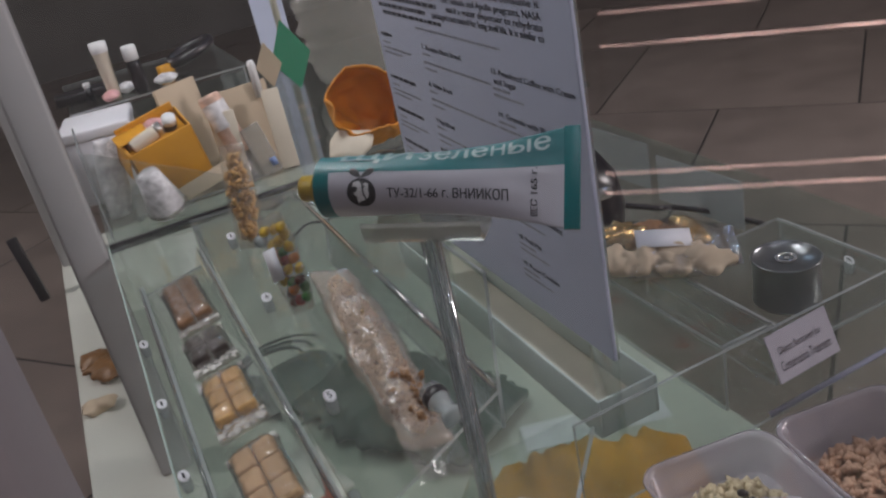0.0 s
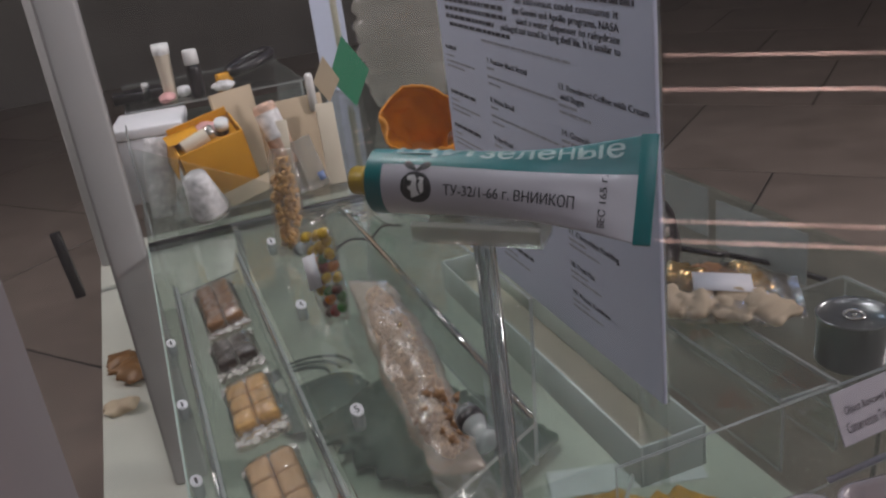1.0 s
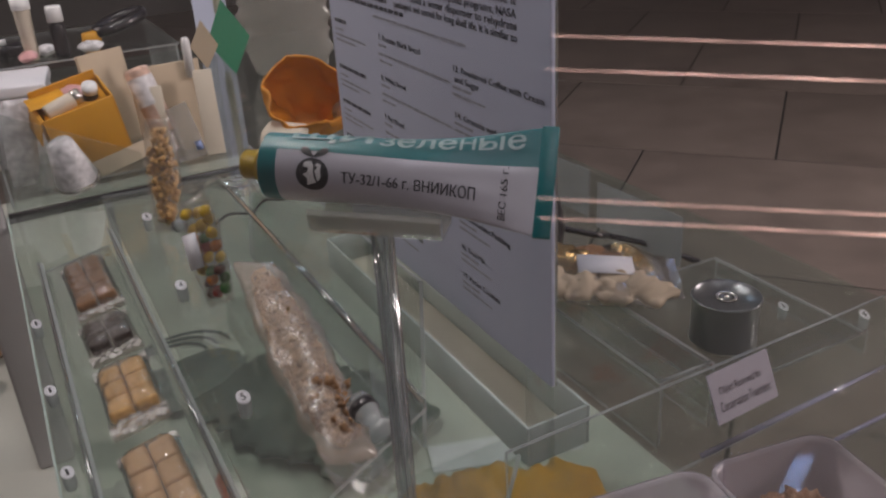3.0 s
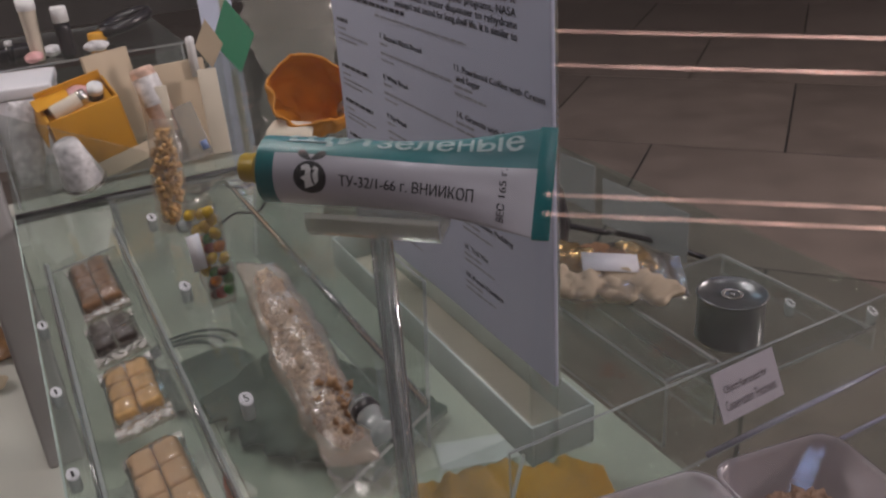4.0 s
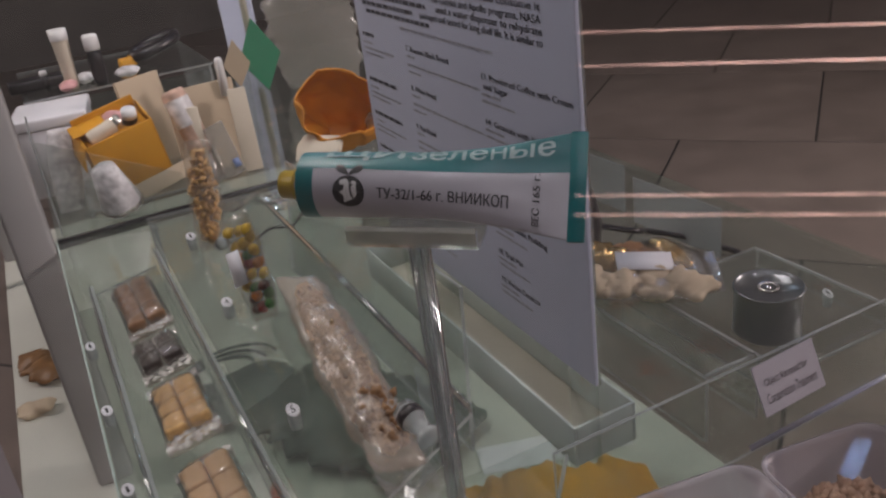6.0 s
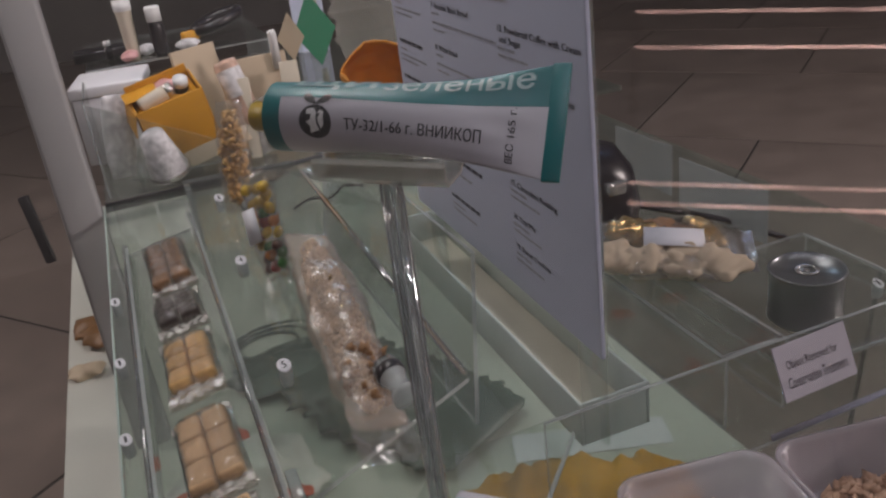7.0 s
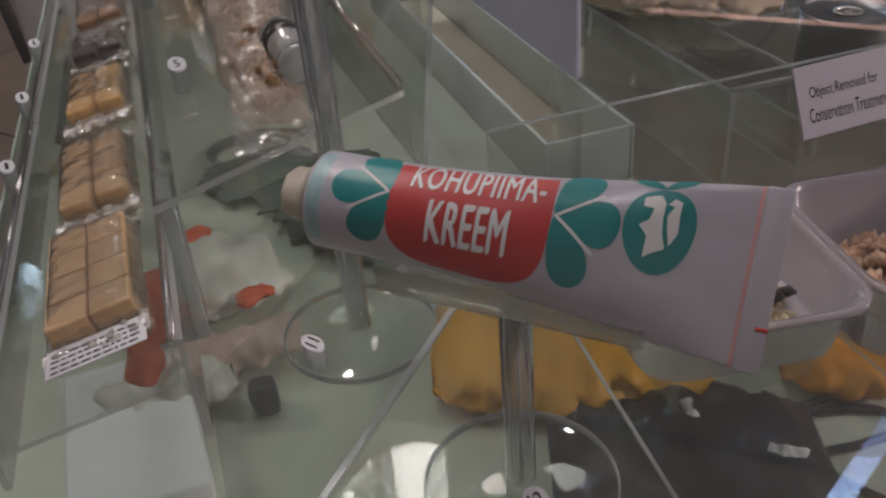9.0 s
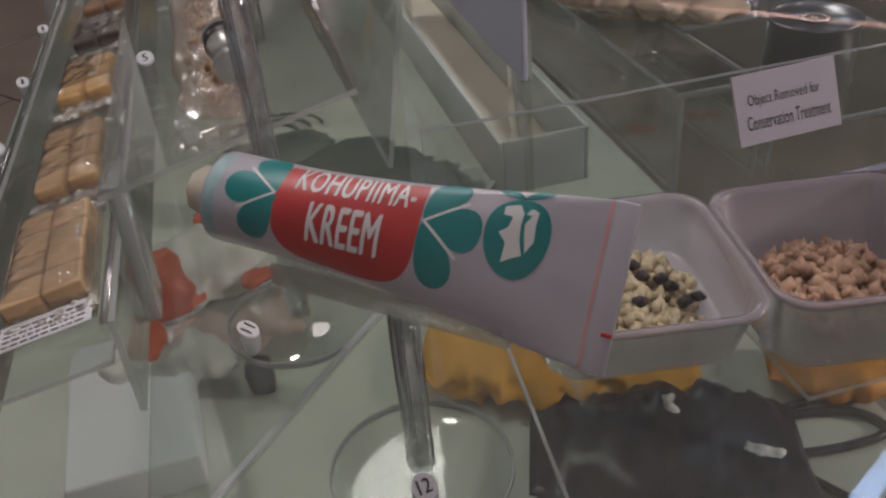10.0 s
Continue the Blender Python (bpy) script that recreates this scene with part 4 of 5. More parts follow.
# ---------------------------------------------------------------- long shallow tray under the board
tray = thing("display_tray", pose(0, 0, 0), "long shallow pale green tray lined with cream card", "tray")
x0, x1, y0, y1, h = 0.1135, 0.1800, 0.224, 0.700, 0.042
part("tray_bottom", box_bm(x0 + 0.0035, x1 - 0.0035, y0 + 0.0035, y1 - 0.0035, 0.0005, 0.004), CORK, tray, "cream card lining", smooth=False)
part("tray_wall", box_bm(x0, x0 + 0.003, y0, y1, 0.0005, h, 0.0008), TRAY_GREEN, tray)
part("tray_wall", box_bm(x1 - 0.003, x1, y0, y1, 0.0005, h, 0.0008), TRAY_GREEN, tray)
part("tray_wall", box_bm(x0 + 0.0032, x1 - 0.0032, y0, y0 + 0.003, 0.0005, h, 0.0008), TRAY_GREEN, tray)
part("tray_wall", box_bm(x0 + 0.0032, x1 - 0.0032, y1 - 0.003, y1, 0.0005, h, 0.0008), TRAY_GREEN, tray)

# ---------------------------------------------------------------- right-hand riser with pack, can and cards
def bridge(name, x0, x1, y0, y1, h, label):
    t = thing(name, pose(0, 0, 0), label, "display riser", "clear bridges")
    th = 0.0035
    sheet("top", [(x0, y0, h - th), (x1, y0, h - th), (x1, y1, h - th), (x0, y1, h - th)], th, t)
    sheet("side", [(x0, y0, 0), (x0, y1, 0), (x0, y1, h - th), (x0, y0, h - th)], th, t)
    sheet("side", [(x1 + th, y0, 0), (x1 + th, y1, 0), (x1 + th, y1, h - th), (x1 + th, y0, h - th)], th, t)
    part("folded_edge", tube_curve_bm([(x0, y0, h), (x1, y0, h)], 0.0016), ACRYLIC_EDGE, t)
    return t


bridge("acrylic_riser", 0.225, 0.281, 0.185, 0.50, 0.072, "clear acrylic bridge riser carrying a foil pack")
low = bridge("acrylic_riser", 0.300, 0.50, 0.19, 0.40, 0.028, "low clear acrylic bridge riser under a tin")

pack = thing("foil_pack", pose(0.284, 0.350, 0.088, 4, -5, 57), "crinkled clear pack of tan dried food with label", "food pack")
part("film", lumpy(pillow_bm(0.155, 0.112, 0.026, 14, rough=0.005), 0.003, 60), FILM, pack)
for k in range(7):
    bm = lumpy(lumpy(pillow_bm(0.052, 0.040, 0.020, 20 + k, 22, 18, 0.006), 0.007, 70, k), 0.004, 170, k)
    part("food_piece", bm, (BEIGE, FOIL, BEIGE, BROWN_BITE)[k % 4], pack).matrix_local = pose((-0.026, 0.026)[k % 2], -0.048 + k * 0.016, 0.003, 0, 0, rnd.uniform(0, 180))
part("paper_label", box_bm(-0.020, 0.014, -0.035, 0.022, 0.0145, 0.0152), CARD_WHITE, pack, "white paper label")
part("foil_end", lumpy(grid_bm(-0.034, 0.034, -0.084, -0.060, 12, 8), 0.007, 70), SILVER_FILM, pack)

tin = thing("tin_can", pose(0.372, 0.257, 0.0285), "small round grey tin can with a ring-pull lid", "can")
part("wall", lathe_bm([(0, 0), (0.032, 0), (0.0335, 0.0015), (0.0335, 0.004), (0.0325, 0.006), (0.0325, 0.046), (0.0335, 0.048), (0.0345, 0.0495), (0.0335, 0.051), (0.0318, 0.0500), (0.0312, 0.0475), (0, 0.0475)], n=48), TIN, tin)
part("ring_pull", lathe_bm([(0.0075, 0.0480), (0.0105, 0.0480), (0.0110, 0.0492), (0.0090, 0.0500), (0.0075, 0.0492), (0.0075, 0.0480)], n=28), SILVER_FILM, tin, "bright metal ring pull")
part("rivet", lathe_bm([(0, 0.0476), (0.003, 0.0476), (0.0025, 0.0492), (0, 0.0496)], n=14), SILVER_FILM, tin)

for x, y, w, h, turn in ((0.487, 0.700, 0.13, 0.072, -87), (0.483, 0.522, 0.16, 0.068, -87)):
    card = thing("card_stand", pose(x, y, 0.0, 0, 0, turn), "thin pale translucent upright card", "card", "upright cards")
    part("card_sheet", box_bm(-w / 2, w / 2, -0.001, 0.001, 0.0003, h, 0.0005), clear("pale_card", (0.6, 0.62, 0.62), 1.4, 0.2, veil=0.30, veil_colour=(0.6, 0.63, 0.64)) if y > 0.6 else bpy.data.materials["pale_card"], card, smooth=False)
    part("clear_foot", box_bm(-w / 3, w / 3, 0.0015, 0.02, 0.0003, 0.004, 0.0005), ACRYLIC, card, smooth=False)

camera_bag = thing("dark_pouch", pose(0.318, 0.560, 0.0), "black rounded pouch with a glossy strap and cable", "pouch")
bm = lathe_bm([(0, 0), (0.045, 0), (0.058, 0.02), (0.062, 0.06), (0.055, 0.10), (0.035, 0.128), (0, 0.135)], n=28)
part("pouch_body", lumpy(bm, 0.006, 30), DARK_PLASTIC, camera_bag)
part("cable", tube_curve_bm(smooth_path([(0.05, -0.02, 0.05), (0.09, -0.05, 0.04), (0.13, -0.03, 0.02), (0.17, -0.06, 0.008), (0.19, -0.13, 0.006)]), 0.004), DARK_PLASTIC, camera_bag)
part("buckle", box_bm(-0.012, 0.012, -0.070, -0.058, 0.09, 0.105, 0.003), SILVER_FILM, camera_bag, "shiny metal buckle")

# The lilac glow of the holder's lit edges is put into this colour.
LILAC_LIT_EDGE = clear("lilac_lit_edge", (0.75, 0.75, 0.85), ior=1.9, rough=0.15, veil=0.45, veil_colour=(0.72, 0.72, 1.0), gain=1.5)
# ---------------------------------------------------------------- notice plaque
notice = thing("notice_plaque", pose(0.268, 0.118, 0), "white notice card on a clear bent acrylic holder", "sign")
sheet("holder", [(-0.223, 0.030, 0.0005), (0.282, 0.046, 0.0005), (0.282, 0.040, 0.095), (-0.223, 0.030, 0.100)], 0.003, notice)
part("holder_lip", tube_curve_bm([(-0.223, 0.0285, 0.100), (0.282, 0.0385, 0.095)], 0.0009), ACRYLIC_EDGE, notice)
part("holder_bend", tube_curve_bm([(-0.02, 0.036, 0.003), (0.282, 0.044, 0.003)], 0.0026), LILAC_LIT_EDGE, notice)
part("holder_bend", tube_curve_bm([(0.09, -0.011, 0.0045), (0.282, -0.009, 0.0045)], 0.0020), LILAC_LIT_EDGE, notice)
for x in (-0.02, 0.015):
    part("sign_support", box_bm(x - 0.002, x + 0.002, 0.0195, 0.0295, 0.078, 0.082), ACRYLIC, notice, smooth=False)
sheet("holder_foot", [(-0.078, -0.138, 0.0005), (0.282, -0.138, 0.0005), (0.282, -0.010, 0.0005), (-0.078, -0.010, 0.0005)], 0.003, notice)
SX, SZ = 0.071, 0.042
sign = part("card", box_bm(-SX / 2, SX / 2, -0.0006, 0.0006, -SZ / 2, SZ / 2, 0.0003), NOTICE, notice, "white card with dark print", smooth=False)
sign.matrix_local = pose(-0.001, 0.0160, 0.0810, -25, 0.0, 3)
for k, w in enumerate(("Object Removed for", "Conservation Treatment")):
    bm = stretch(text_bm(w, 0.007), (0.050, 0.058)[k], (-0.027, -0.029)[k], (0.0000, -0.0125)[k], 0.0085)
    for v in bm.verts:
        v.co = Vector((v.co.x, -0.0009, v.co.y))
    part("lettering", bm, INK, sign)


# ---------------------------------------------------------------- plastic tubs of food
def rounded(w, l, r, n=6):
    pts = []
    for cx, cy, a in ((w / 2 - r, l / 2 - r, 0), (-w / 2 + r, l / 2 - r, 90), (-w / 2 + r, -l / 2 + r, 180), (w / 2 - r, -l / 2 + r, 270)):
        for k in range(n + 1):
            t = radians(a + 90 * k / n)
            pts.append((cx + r * math.cos(t), cy + r * math.sin(t)))
    return pts


def tub(place, turn, w, l, h, label, food, food_h, lab):
    t = thing("food_tub", pose(*place, 0, 0, turn), label, "container", "plastic tubs")
    bm = bmesh.new()
    rings = []
    for dw, z in ((-0.016, 0.0), (-0.012, 0.001), (-0.002, h - 0.005), (0.004, h - 0.004), (0.006, h - 0.002), (0.005, h), (-0.001, h), (-0.004, h - 0.004), (-0.015, 0.003), (-0.020, 0.0025)):
        rings.append([bm.verts.new((x, y, z)) for x, y in rounded(w + dw, l + dw, 0.020)])
    for a, b in zip(rings, rings[1:]):
        for k in range(len(a)):
            j = (k + 1) % len(a)
            bm.faces.new((a[k], a[j], b[j], b[k]))
    bm.faces.new(rings[0][::-1])
    bm.faces.new(rings[-1])
    part("tub_shell", bm, PLASTIC_TUB, t)
    bm = bmesh.new()
    heap = flakes_bm(700, l * 0.74, w * 0.74, food_h * 1.2, 0.0055, int(w * 9999), 0.4)
    for v in heap.verts:
        v.co.z = max(v.co.z + food_h * 0.55, 0.004)
    part("food", heap, food, t, lab)
    return t


OATS = mat("oat_crumbs", (0.55, 0.46, 0.30), 0.7, vary=0.3, scale=160, bump=0.5)
PINKCRUMB = mat("pink_brown_crumbs", (0.58, 0.37, 0.25), 0.7, vary=0.3, scale=160, bump=0.5)
first = tub((0.125, 0.053, 0.0215), -9, 0.110, 0.112, 0.034, "small white translucent plastic tub of oats with berries", OATS, 0.013, "pale oat crumbs")
for k in range(7):
    part("berry", lumpy(lathe_bm([(0, -0.004), (0.0045, 0), (0, 0.004)], n=10), 0.002, 200, k), DARK_PLASTIC, first).location = (0.018 + rnd.uniform(-0.014, 0.018), -0.01 + rnd.uniform(-0.02, 0.03), 0.017)
tub((0.243, 0.038, 0.0042), -9, 0.110, 0.108, 0.048, "white translucent plastic tub of pinkish brown crumbs", PINKCRUMB, 0.020, "pinkish brown crumbs")

solid("acrylic_block", box_bm(0.085, 0.160, 0.010, 0.090, 0.0005, 0.0210, 0.001), ACRYLIC, pose(0, 0, 0), "clear acrylic block carrying a plastic tub", "display riser", smooth=False)

# ---------------------------------------------------------------- far end of the shelf: ration packs
CLOTH = mat("cream_paper", (0.62, 0.55, 0.45), 0.7, vary=0.15, scale=25, bump=0.3)
SPOTTED = mat("printed_paper", (0.62, 0.60, 0.62), 0.5, vary=0.6, scale=90)
PINKPRINT = mat("striped_wrapper", (0.55, 0.36, 0.28), 0.4, vary=0.6, scale=70)
BLUEPRINT = mat("blue_print", (0.16, 0.22, 0.42), 0.4, vary=0.3)
WHITEBAG = clear("white_bag", (0.75, 0.74, 0.71), 1.45, 0.25, bump=0.35, bump_scale=7, veil=0.30, veil_colour=(0.60, 0.58, 0.54), gain=1.3)

case2 = thing("acrylic_riser", pose(0, 0, 0), "clear acrylic box riser at the far shelf joint", "display riser")
sheet("front", [(-0.240, 1.195, 0.0005), (-0.030, 1.180, 0.0005), (-0.030, 1.180, 0.058), (-0.240, 1.195, 0.165)], 0.003, case2)
sheet("side", [(-0.243, 1.199, 0.0005), (-0.243, 1.40, 0.0005), (-0.243, 1.40, 0.165), (-0.243, 1.199, 0.165)], 0.003, case2)
sheet("top", [(-0.2, 1.21, 0.018), (0.01, 1.21, 0.018), (0.01, 1.42, 0.018), (-0.2, 1.42, 0.018)], 0.003, case2)
part("leg", box_bm(-0.19, -0.18, 1.25, 1.40, 0.0005, 0.0178), ACRYLIC_EDGE, case2)
part("leg", box_bm(-0.005, 0.005, 1.25, 1.40, 0.0005, 0.0178), ACRYLIC_EDGE, case2)

ybox = thing("ration_box", pose(-0.146, 1.262, 0.0225, 17, -11, 5), "open yellow card ration box holding small tubes", "box")
W, D, H = 0.114, 0.078, 0.110
part("front_panel", lumpy(box_bm(0, W, 0, 0.003, 0, H, 0.001), 0.0006, 60), YELLOW_PAPER, ybox)
part("back_panel", box_bm(0, W, D, D + 0.003, 0, H + 0.012, 0.001), YELLOW_PAPER, ybox)
part("side_panel", box_bm(-0.0032, 0, 0, D, 0, H, 0.001), YELLOW_PAPER, ybox)
part("side_panel", box_bm(W, W + 0.0032, 0, D, 0, H, 0.001), YELLOW_PAPER, ybox)
part("box_base", box_bm(0.001, W - 0.001, 0.004, D - 0.001, 0, 0.003), YELLOW_PAPER, ybox)
f = part("flap", box_bm(-0.030, 0.030, -0.05, 0.0, 0, 0.002, 0.0005), YELLOW_PAPER, ybox)
f.matrix_local = pose(0.020, D, H, -8, 0, 0)
f = part("flap", box_bm(-0.045, 0.0, 0.005, D, 0, 0.002, 0.0005), YELLOW_PAPER, ybox)
f.matrix_local = pose(-0.003, 0, H - 0.004, 0, -72, 0)
part("inner_card", box_bm(0.0035, W - 0.0035, 0.0035, D - 0.0005, H - 0.012, H - 0.010), YELLOW_PAPER, ybox)


def lying_roll(name, m, r, l, material, label, cat, cap=None):
    t = thing(name, m, label, cat)
    bm = lathe_bm([(0, 0), (r * 0.92, 0), (r, 0.002), (r, l - 0.002), (r * 0.92, l), (0, l)], n=24)
    part("roll_body", bm, material, t)
    if cap:
        part("end_cap", lathe_bm([(r * 1.01, l - 0.012), (r * 1.03, l - 0.012), (r * 1.03, l + 0.001), (0, l + 0.001)], n=24), cap, t)
    return t


M = ybox.matrix_world
lying_roll("food_stick", M @ pose(0.010, 0.026, H - 0.004, 0, 86, 8), 0.0130, 0.062, CLOTH, "cream wrapped food stick lying in the yellow box", "food pack", SILVER_FILM)
lying_roll("food_bottle", M @ pose(0.086, 0.036, H - 0.020, 12, 8, 0), 0.0125, 0.036, DARK_PLASTIC, "small dark bottle with white cap in the box", "bottle", PRINT_WHITE)
solid("pink_pouch", lumpy(pillow_bm(0.05, 0.034, 0.03, 31), 0.003, 70), PINK, M @ pose(0.066, 0.062, H - 0.010, 10, 0, 60), "small pink wrapped pouch in the yellow box", "pouch")

cup = thing("paper_cup", pose(-0.135, 1.205, 0.022, 14, -12, 0), "white printed paper cone pack on the riser", "food pack")
part("cone", lumpy(lathe_bm([(0.036, 0.0), (0.0365, 0.001), (0.021, 0.080), (0.012, 0.085), (0, 0.086)], n=24), 0.001, 40), SPOTTED, cup)
part("base_foil", lathe_bm([(0, 0.0), (0.036, 0.0), (0.0375, 0.003), (0.034, 0.010)], n=24), SILVER_FILM, cup)

side = thing("printed_pack", pose(-0.215, 1.31, 0.0005, 0, 8, 20), "white and pink printed soft pack", "food pack")
bm = pillow_bm(0.15, 0.055, 0.03, 33, rough=0.001)
bmesh.ops.rotate(bm, verts=bm.verts, cent=(0, 0, 0), matrix=Matrix.Rotation(radians(90), 3, "X"))
bmesh.ops.translate(bm, verts=bm.verts, vec=(0, 0, 0.075))
part("pack_body", bm, SPOTTED, side)
solid("beige_card", box_bm(-0.085, 0.085, -0.0012, 0.0012, 0, 0.028, 0.0005), BEIGE, pose(-0.060, 1.232, 0.0225, -20, -10, 12), "beige folded card under the yellow box", "card", smooth=False)

wbox = thing("white_box", pose(-0.20, 1.48, 0.0005, 0, 0, -8), "white lidded box standing on the glass shelf", "box")
part("box_body", box_bm(-0.065, 0.065, -0.06, 0.09, 0.0, 0.128, 0.003), CARD_WHITE, wbox)
part("lid", box_bm(-0.069, 0.069, -0.064, 0.094, 0.1285, 0.150, 0.004), CARD_WHITE, wbox)

rollpack = thing("tube_roll", pose(0.040, 1.255, 0.0005, -14, -12, 0), "white and orange printed roll pack in clear film", "food pack")
part("roll_body", lumpy(lathe_bm([(0, 0.06), (0.02, 0.062), (0.022, 0.07), (0.022, 0.175), (0.019, 0.182), (0, 0.184)], n=24), 0.002, 60), PINKPRINT, rollpack)
part("paper_label", lathe_bm([(0.0228, 0.115), (0.0230, 0.116), (0.0230, 0.165), (0.0228, 0.166)], n=24), SPOTTED, rollpack)
part("foil_tail", lumpy(box_bm(-0.020, 0.020, -0.006, 0.006, 0.0, 0.065, 0.003), 0.003, 70), SILVER_FILM, rollpack, "crumpled silver foil tail")
bm = lumpy(box_bm(0.012, 0.052, -0.030, -0.024, 0.0, 0.10, 0.002), 0.004, 40)
part("clear_sachet", bm, WHITEBAG, rollpack)
part("blue_seal", box_bm(0.036, 0.048, -0.032, -0.0305, 0.012, 0.028), BLUEPRINT, rollpack)

for k, (x, y, z, w, h, lean, turn, m, lab) in enumerate((
        (-0.025, 1.40, 0.0005, 0.10, 0.19, -8, 30, BEIGE, "beige card envelope standing upright"),
        (0.112, 1.27, 0.0005, 0.034, 0.155, -12, -10, CLOTH, "cream paper strip pack standing upright"),
        (0.060, 1.33, 0.0005, 0.13, 0.165, -4, 6, BEIGE, "beige card box panel standing upright"),
        (0.020, 1.245, 0.0005, 0.020, 0.145, -10, -14, CLOTH, "narrow cream paper strip pack"))):
    solid("card_pack", lumpy(box_bm(-w / 2, w / 2, -0.004, 0.004, 0, h, 0.0015), 0.0012, 40, k), m, pose(x, y, z, lean, 0, turn), lab, "card", "upright card packs")
solid("white_stick", lathe_bm([(0, 0), (0.008, 0), (0.008, 0.065), (0.006, 0.072), (0, 0.073)], n=18), PRINT_WHITE, pose(0.104, 1.335, 0.135, 0, 0, 0), "white plastic stick on the card packs", "stick")


def rhombus(name, place, w, h, turn, material, label, lean=-8):
    """A square card standing on its corner, held by a small clear foot."""
    t = thing(name, pose(*place, lean, 0, turn), label, "card")
    bm = bmesh.new()
    front = [bm.verts.new(p) for p in ((0, -0.001, 0.0), (w / 2, -0.001, h * 0.47), (0, -0.001, h), (-w / 2, -0.001, h * 0.47))]
    back = [bm.verts.new(v.co + Vector((0, 0.002, 0))) for v in front]
    bm.faces.new(front)
    bm.faces.new(back[::-1])
    for k in range(4):
        j = (k + 1) % 4
        bm.faces.new((front[k], front[j], back[j], back[k]))
    part("card_face", bm, material, t, smooth=False)
    part("clear_foot", box_bm(-0.018, 0.018, 0.002, 0.005, -place[2], h * 0.5), ACRYLIC, t, smooth=False)
    return t


rhombus("green_card", (0.194, 1.36, 0.120), 0.086, 0.140, 8, GREEN_CARD, "dark green diamond-shaped card on a clear foot")
rhombus("beige_diamond", (0.140, 1.352, 0.140), 0.052, 0.090, -20, BEIGE, "pale beige diamond-shaped card on a clear foot")

# open orange pouch
pouch = thing("orange_pouch", pose(0.228, 1.06, 0.0005, 0, 0, -40), "open orange fabric pouch with cream lining", "pouch")
bm = bmesh.new()
rings = []
lean = Matrix.Rotation(radians(38), 3, "X") @ Matrix.Rotation(radians(22), 3, "Y")
for j in range(23):
    t = j / 22
    row = []
    for i in range(56):
        a = 2 * math.pi * i / 56
        r = 0.072 * math.sin(math.pi * (0.10 + 0.50 * t)) * (1 + 0.10 * math.sin(3 * a + 1))
        rim = 0.020 * math.sin(a + 0.6) + 0.008 * math.sin(4 * a)
        p = Vector((r * 1.10 * math.cos(a), r * 0.82 * math.sin(a), (0.098 + rim) * t - 0.035))
        p = lean @ p + Vector((0, 0, 0.104))
        row.append(bm.verts.new(p + Vector((1, 1, 0.5)) * 0.012 * noise.noise(p * 26) + Vector((0, 1, 1)) * 0.005 * noise.noise(p * 70)))
    rings.append(row)
for a, b in zip(rings, rings[1:]):
    for k in range(56):
        j = (k + 1) % 56
        bm.faces.new((a[k], a[j], b[j], b[k]))
bm.faces.new(rings[0][::-1])
ob = part("fabric", bm, ORANGE_FABRIC, pouch)
ob.modifiers.new("thickness", "SOLIDIFY").thickness = 0.003
part("lining", lumpy(pillow_bm(0.055, 0.085, 0.018, 40, 16, 18), 0.004, 40), CLOTH, pouch, "cream lining flap").matrix_local = pose(-0.018, -0.070, 0.088, 34, 0, -12)
part("silver_disc", lathe_bm([(0, 0), (0.018, 0), (0.019, 0.002), (0, 0.003)], n=20), SILVER_FILM, pouch).matrix_local = pose(0.060, 0.000, 0.105, 80, 0, -20)
part("clear_base", box_bm(-0.055, 0.055, -0.035, 0.035, 0, 0.054, 0.002), ACRYLIC, pouch, smooth=False)

# bottles, black tray and cup at the far end
def bottle(place, prof, body, capmat, cap, label):
    t = thing("bottle", pose(*place), label, "bottle", "far bottles")
    part("body", lathe_bm(prof, n=24), body, t)
    part("cap", lathe_bm(cap, n=24), capmat, t)
    return t


far = thing("acrylic_riser", pose(0, 0, 0), "low clear acrylic platform at the far end of the shelf", "display riser")
sheet("top", [(-0.24, 1.58, 0.150), (0.14, 1.58, 0.150), (0.14, 1.95, 0.150), (-0.24, 1.95, 0.150)], 0.004, far)
for x in (-0.235, 0.132):
    part("leg", box_bm(x, x + 0.004, 1.585, 1.94, 0.0005, 0.1498), ACRYLIC_EDGE, far, smooth=False)
tb = bottle((-0.140, 1.62, 0.1545), [(0, 0), (0.011, 0), (0.013, 0.01), (0.016, 0.095), (0.017, 0.098), (0, 0.098)], CLOTH, PRINT_WHITE, [(0.0175, 0.0985), (0.0180, 0.099), (0.0180, 0.120), (0, 0.120)], "tall cream tube bottle with white cap")
bottle((-0.085, 1.60, 0.1545), [(0, 0), (0.012, 0), (0.015, 0.01), (0.015, 0.060), (0.012, 0.070), (0, 0.070)], DARK_PLASTIC, PRINT_WHITE, [(0.0145, 0.0705), (0.0155, 0.071), (0.0155, 0.098), (0.013, 0.101), (0, 0.101)], "small black bottle with white cap")
bottle((-0.188, 1.66, 0.1545), [(0, 0), (0.007, 0), (0.007, 0.03), (0, 0.03)], DARK_PLASTIC, PRINT_WHITE, [(0.0065, 0.0305), (0.0075, 0.031), (0.0075, 0.040), (0, 0.041)], "tiny black bottle with white cap")
solid("black_tray", box_bm(-0.055, 0.055, -0.03, 0.03, 0, 0.022, 0.004), DARK_PLASTIC, pose(-0.205, 1.70, 0.1545), "black plastic tray on the clear platform", "tray")
ring = thing("strap_loop", pose(0.055, 1.76, 0.1545, 0, 0, 25), "black looped strap with a yellow tab", "strap")
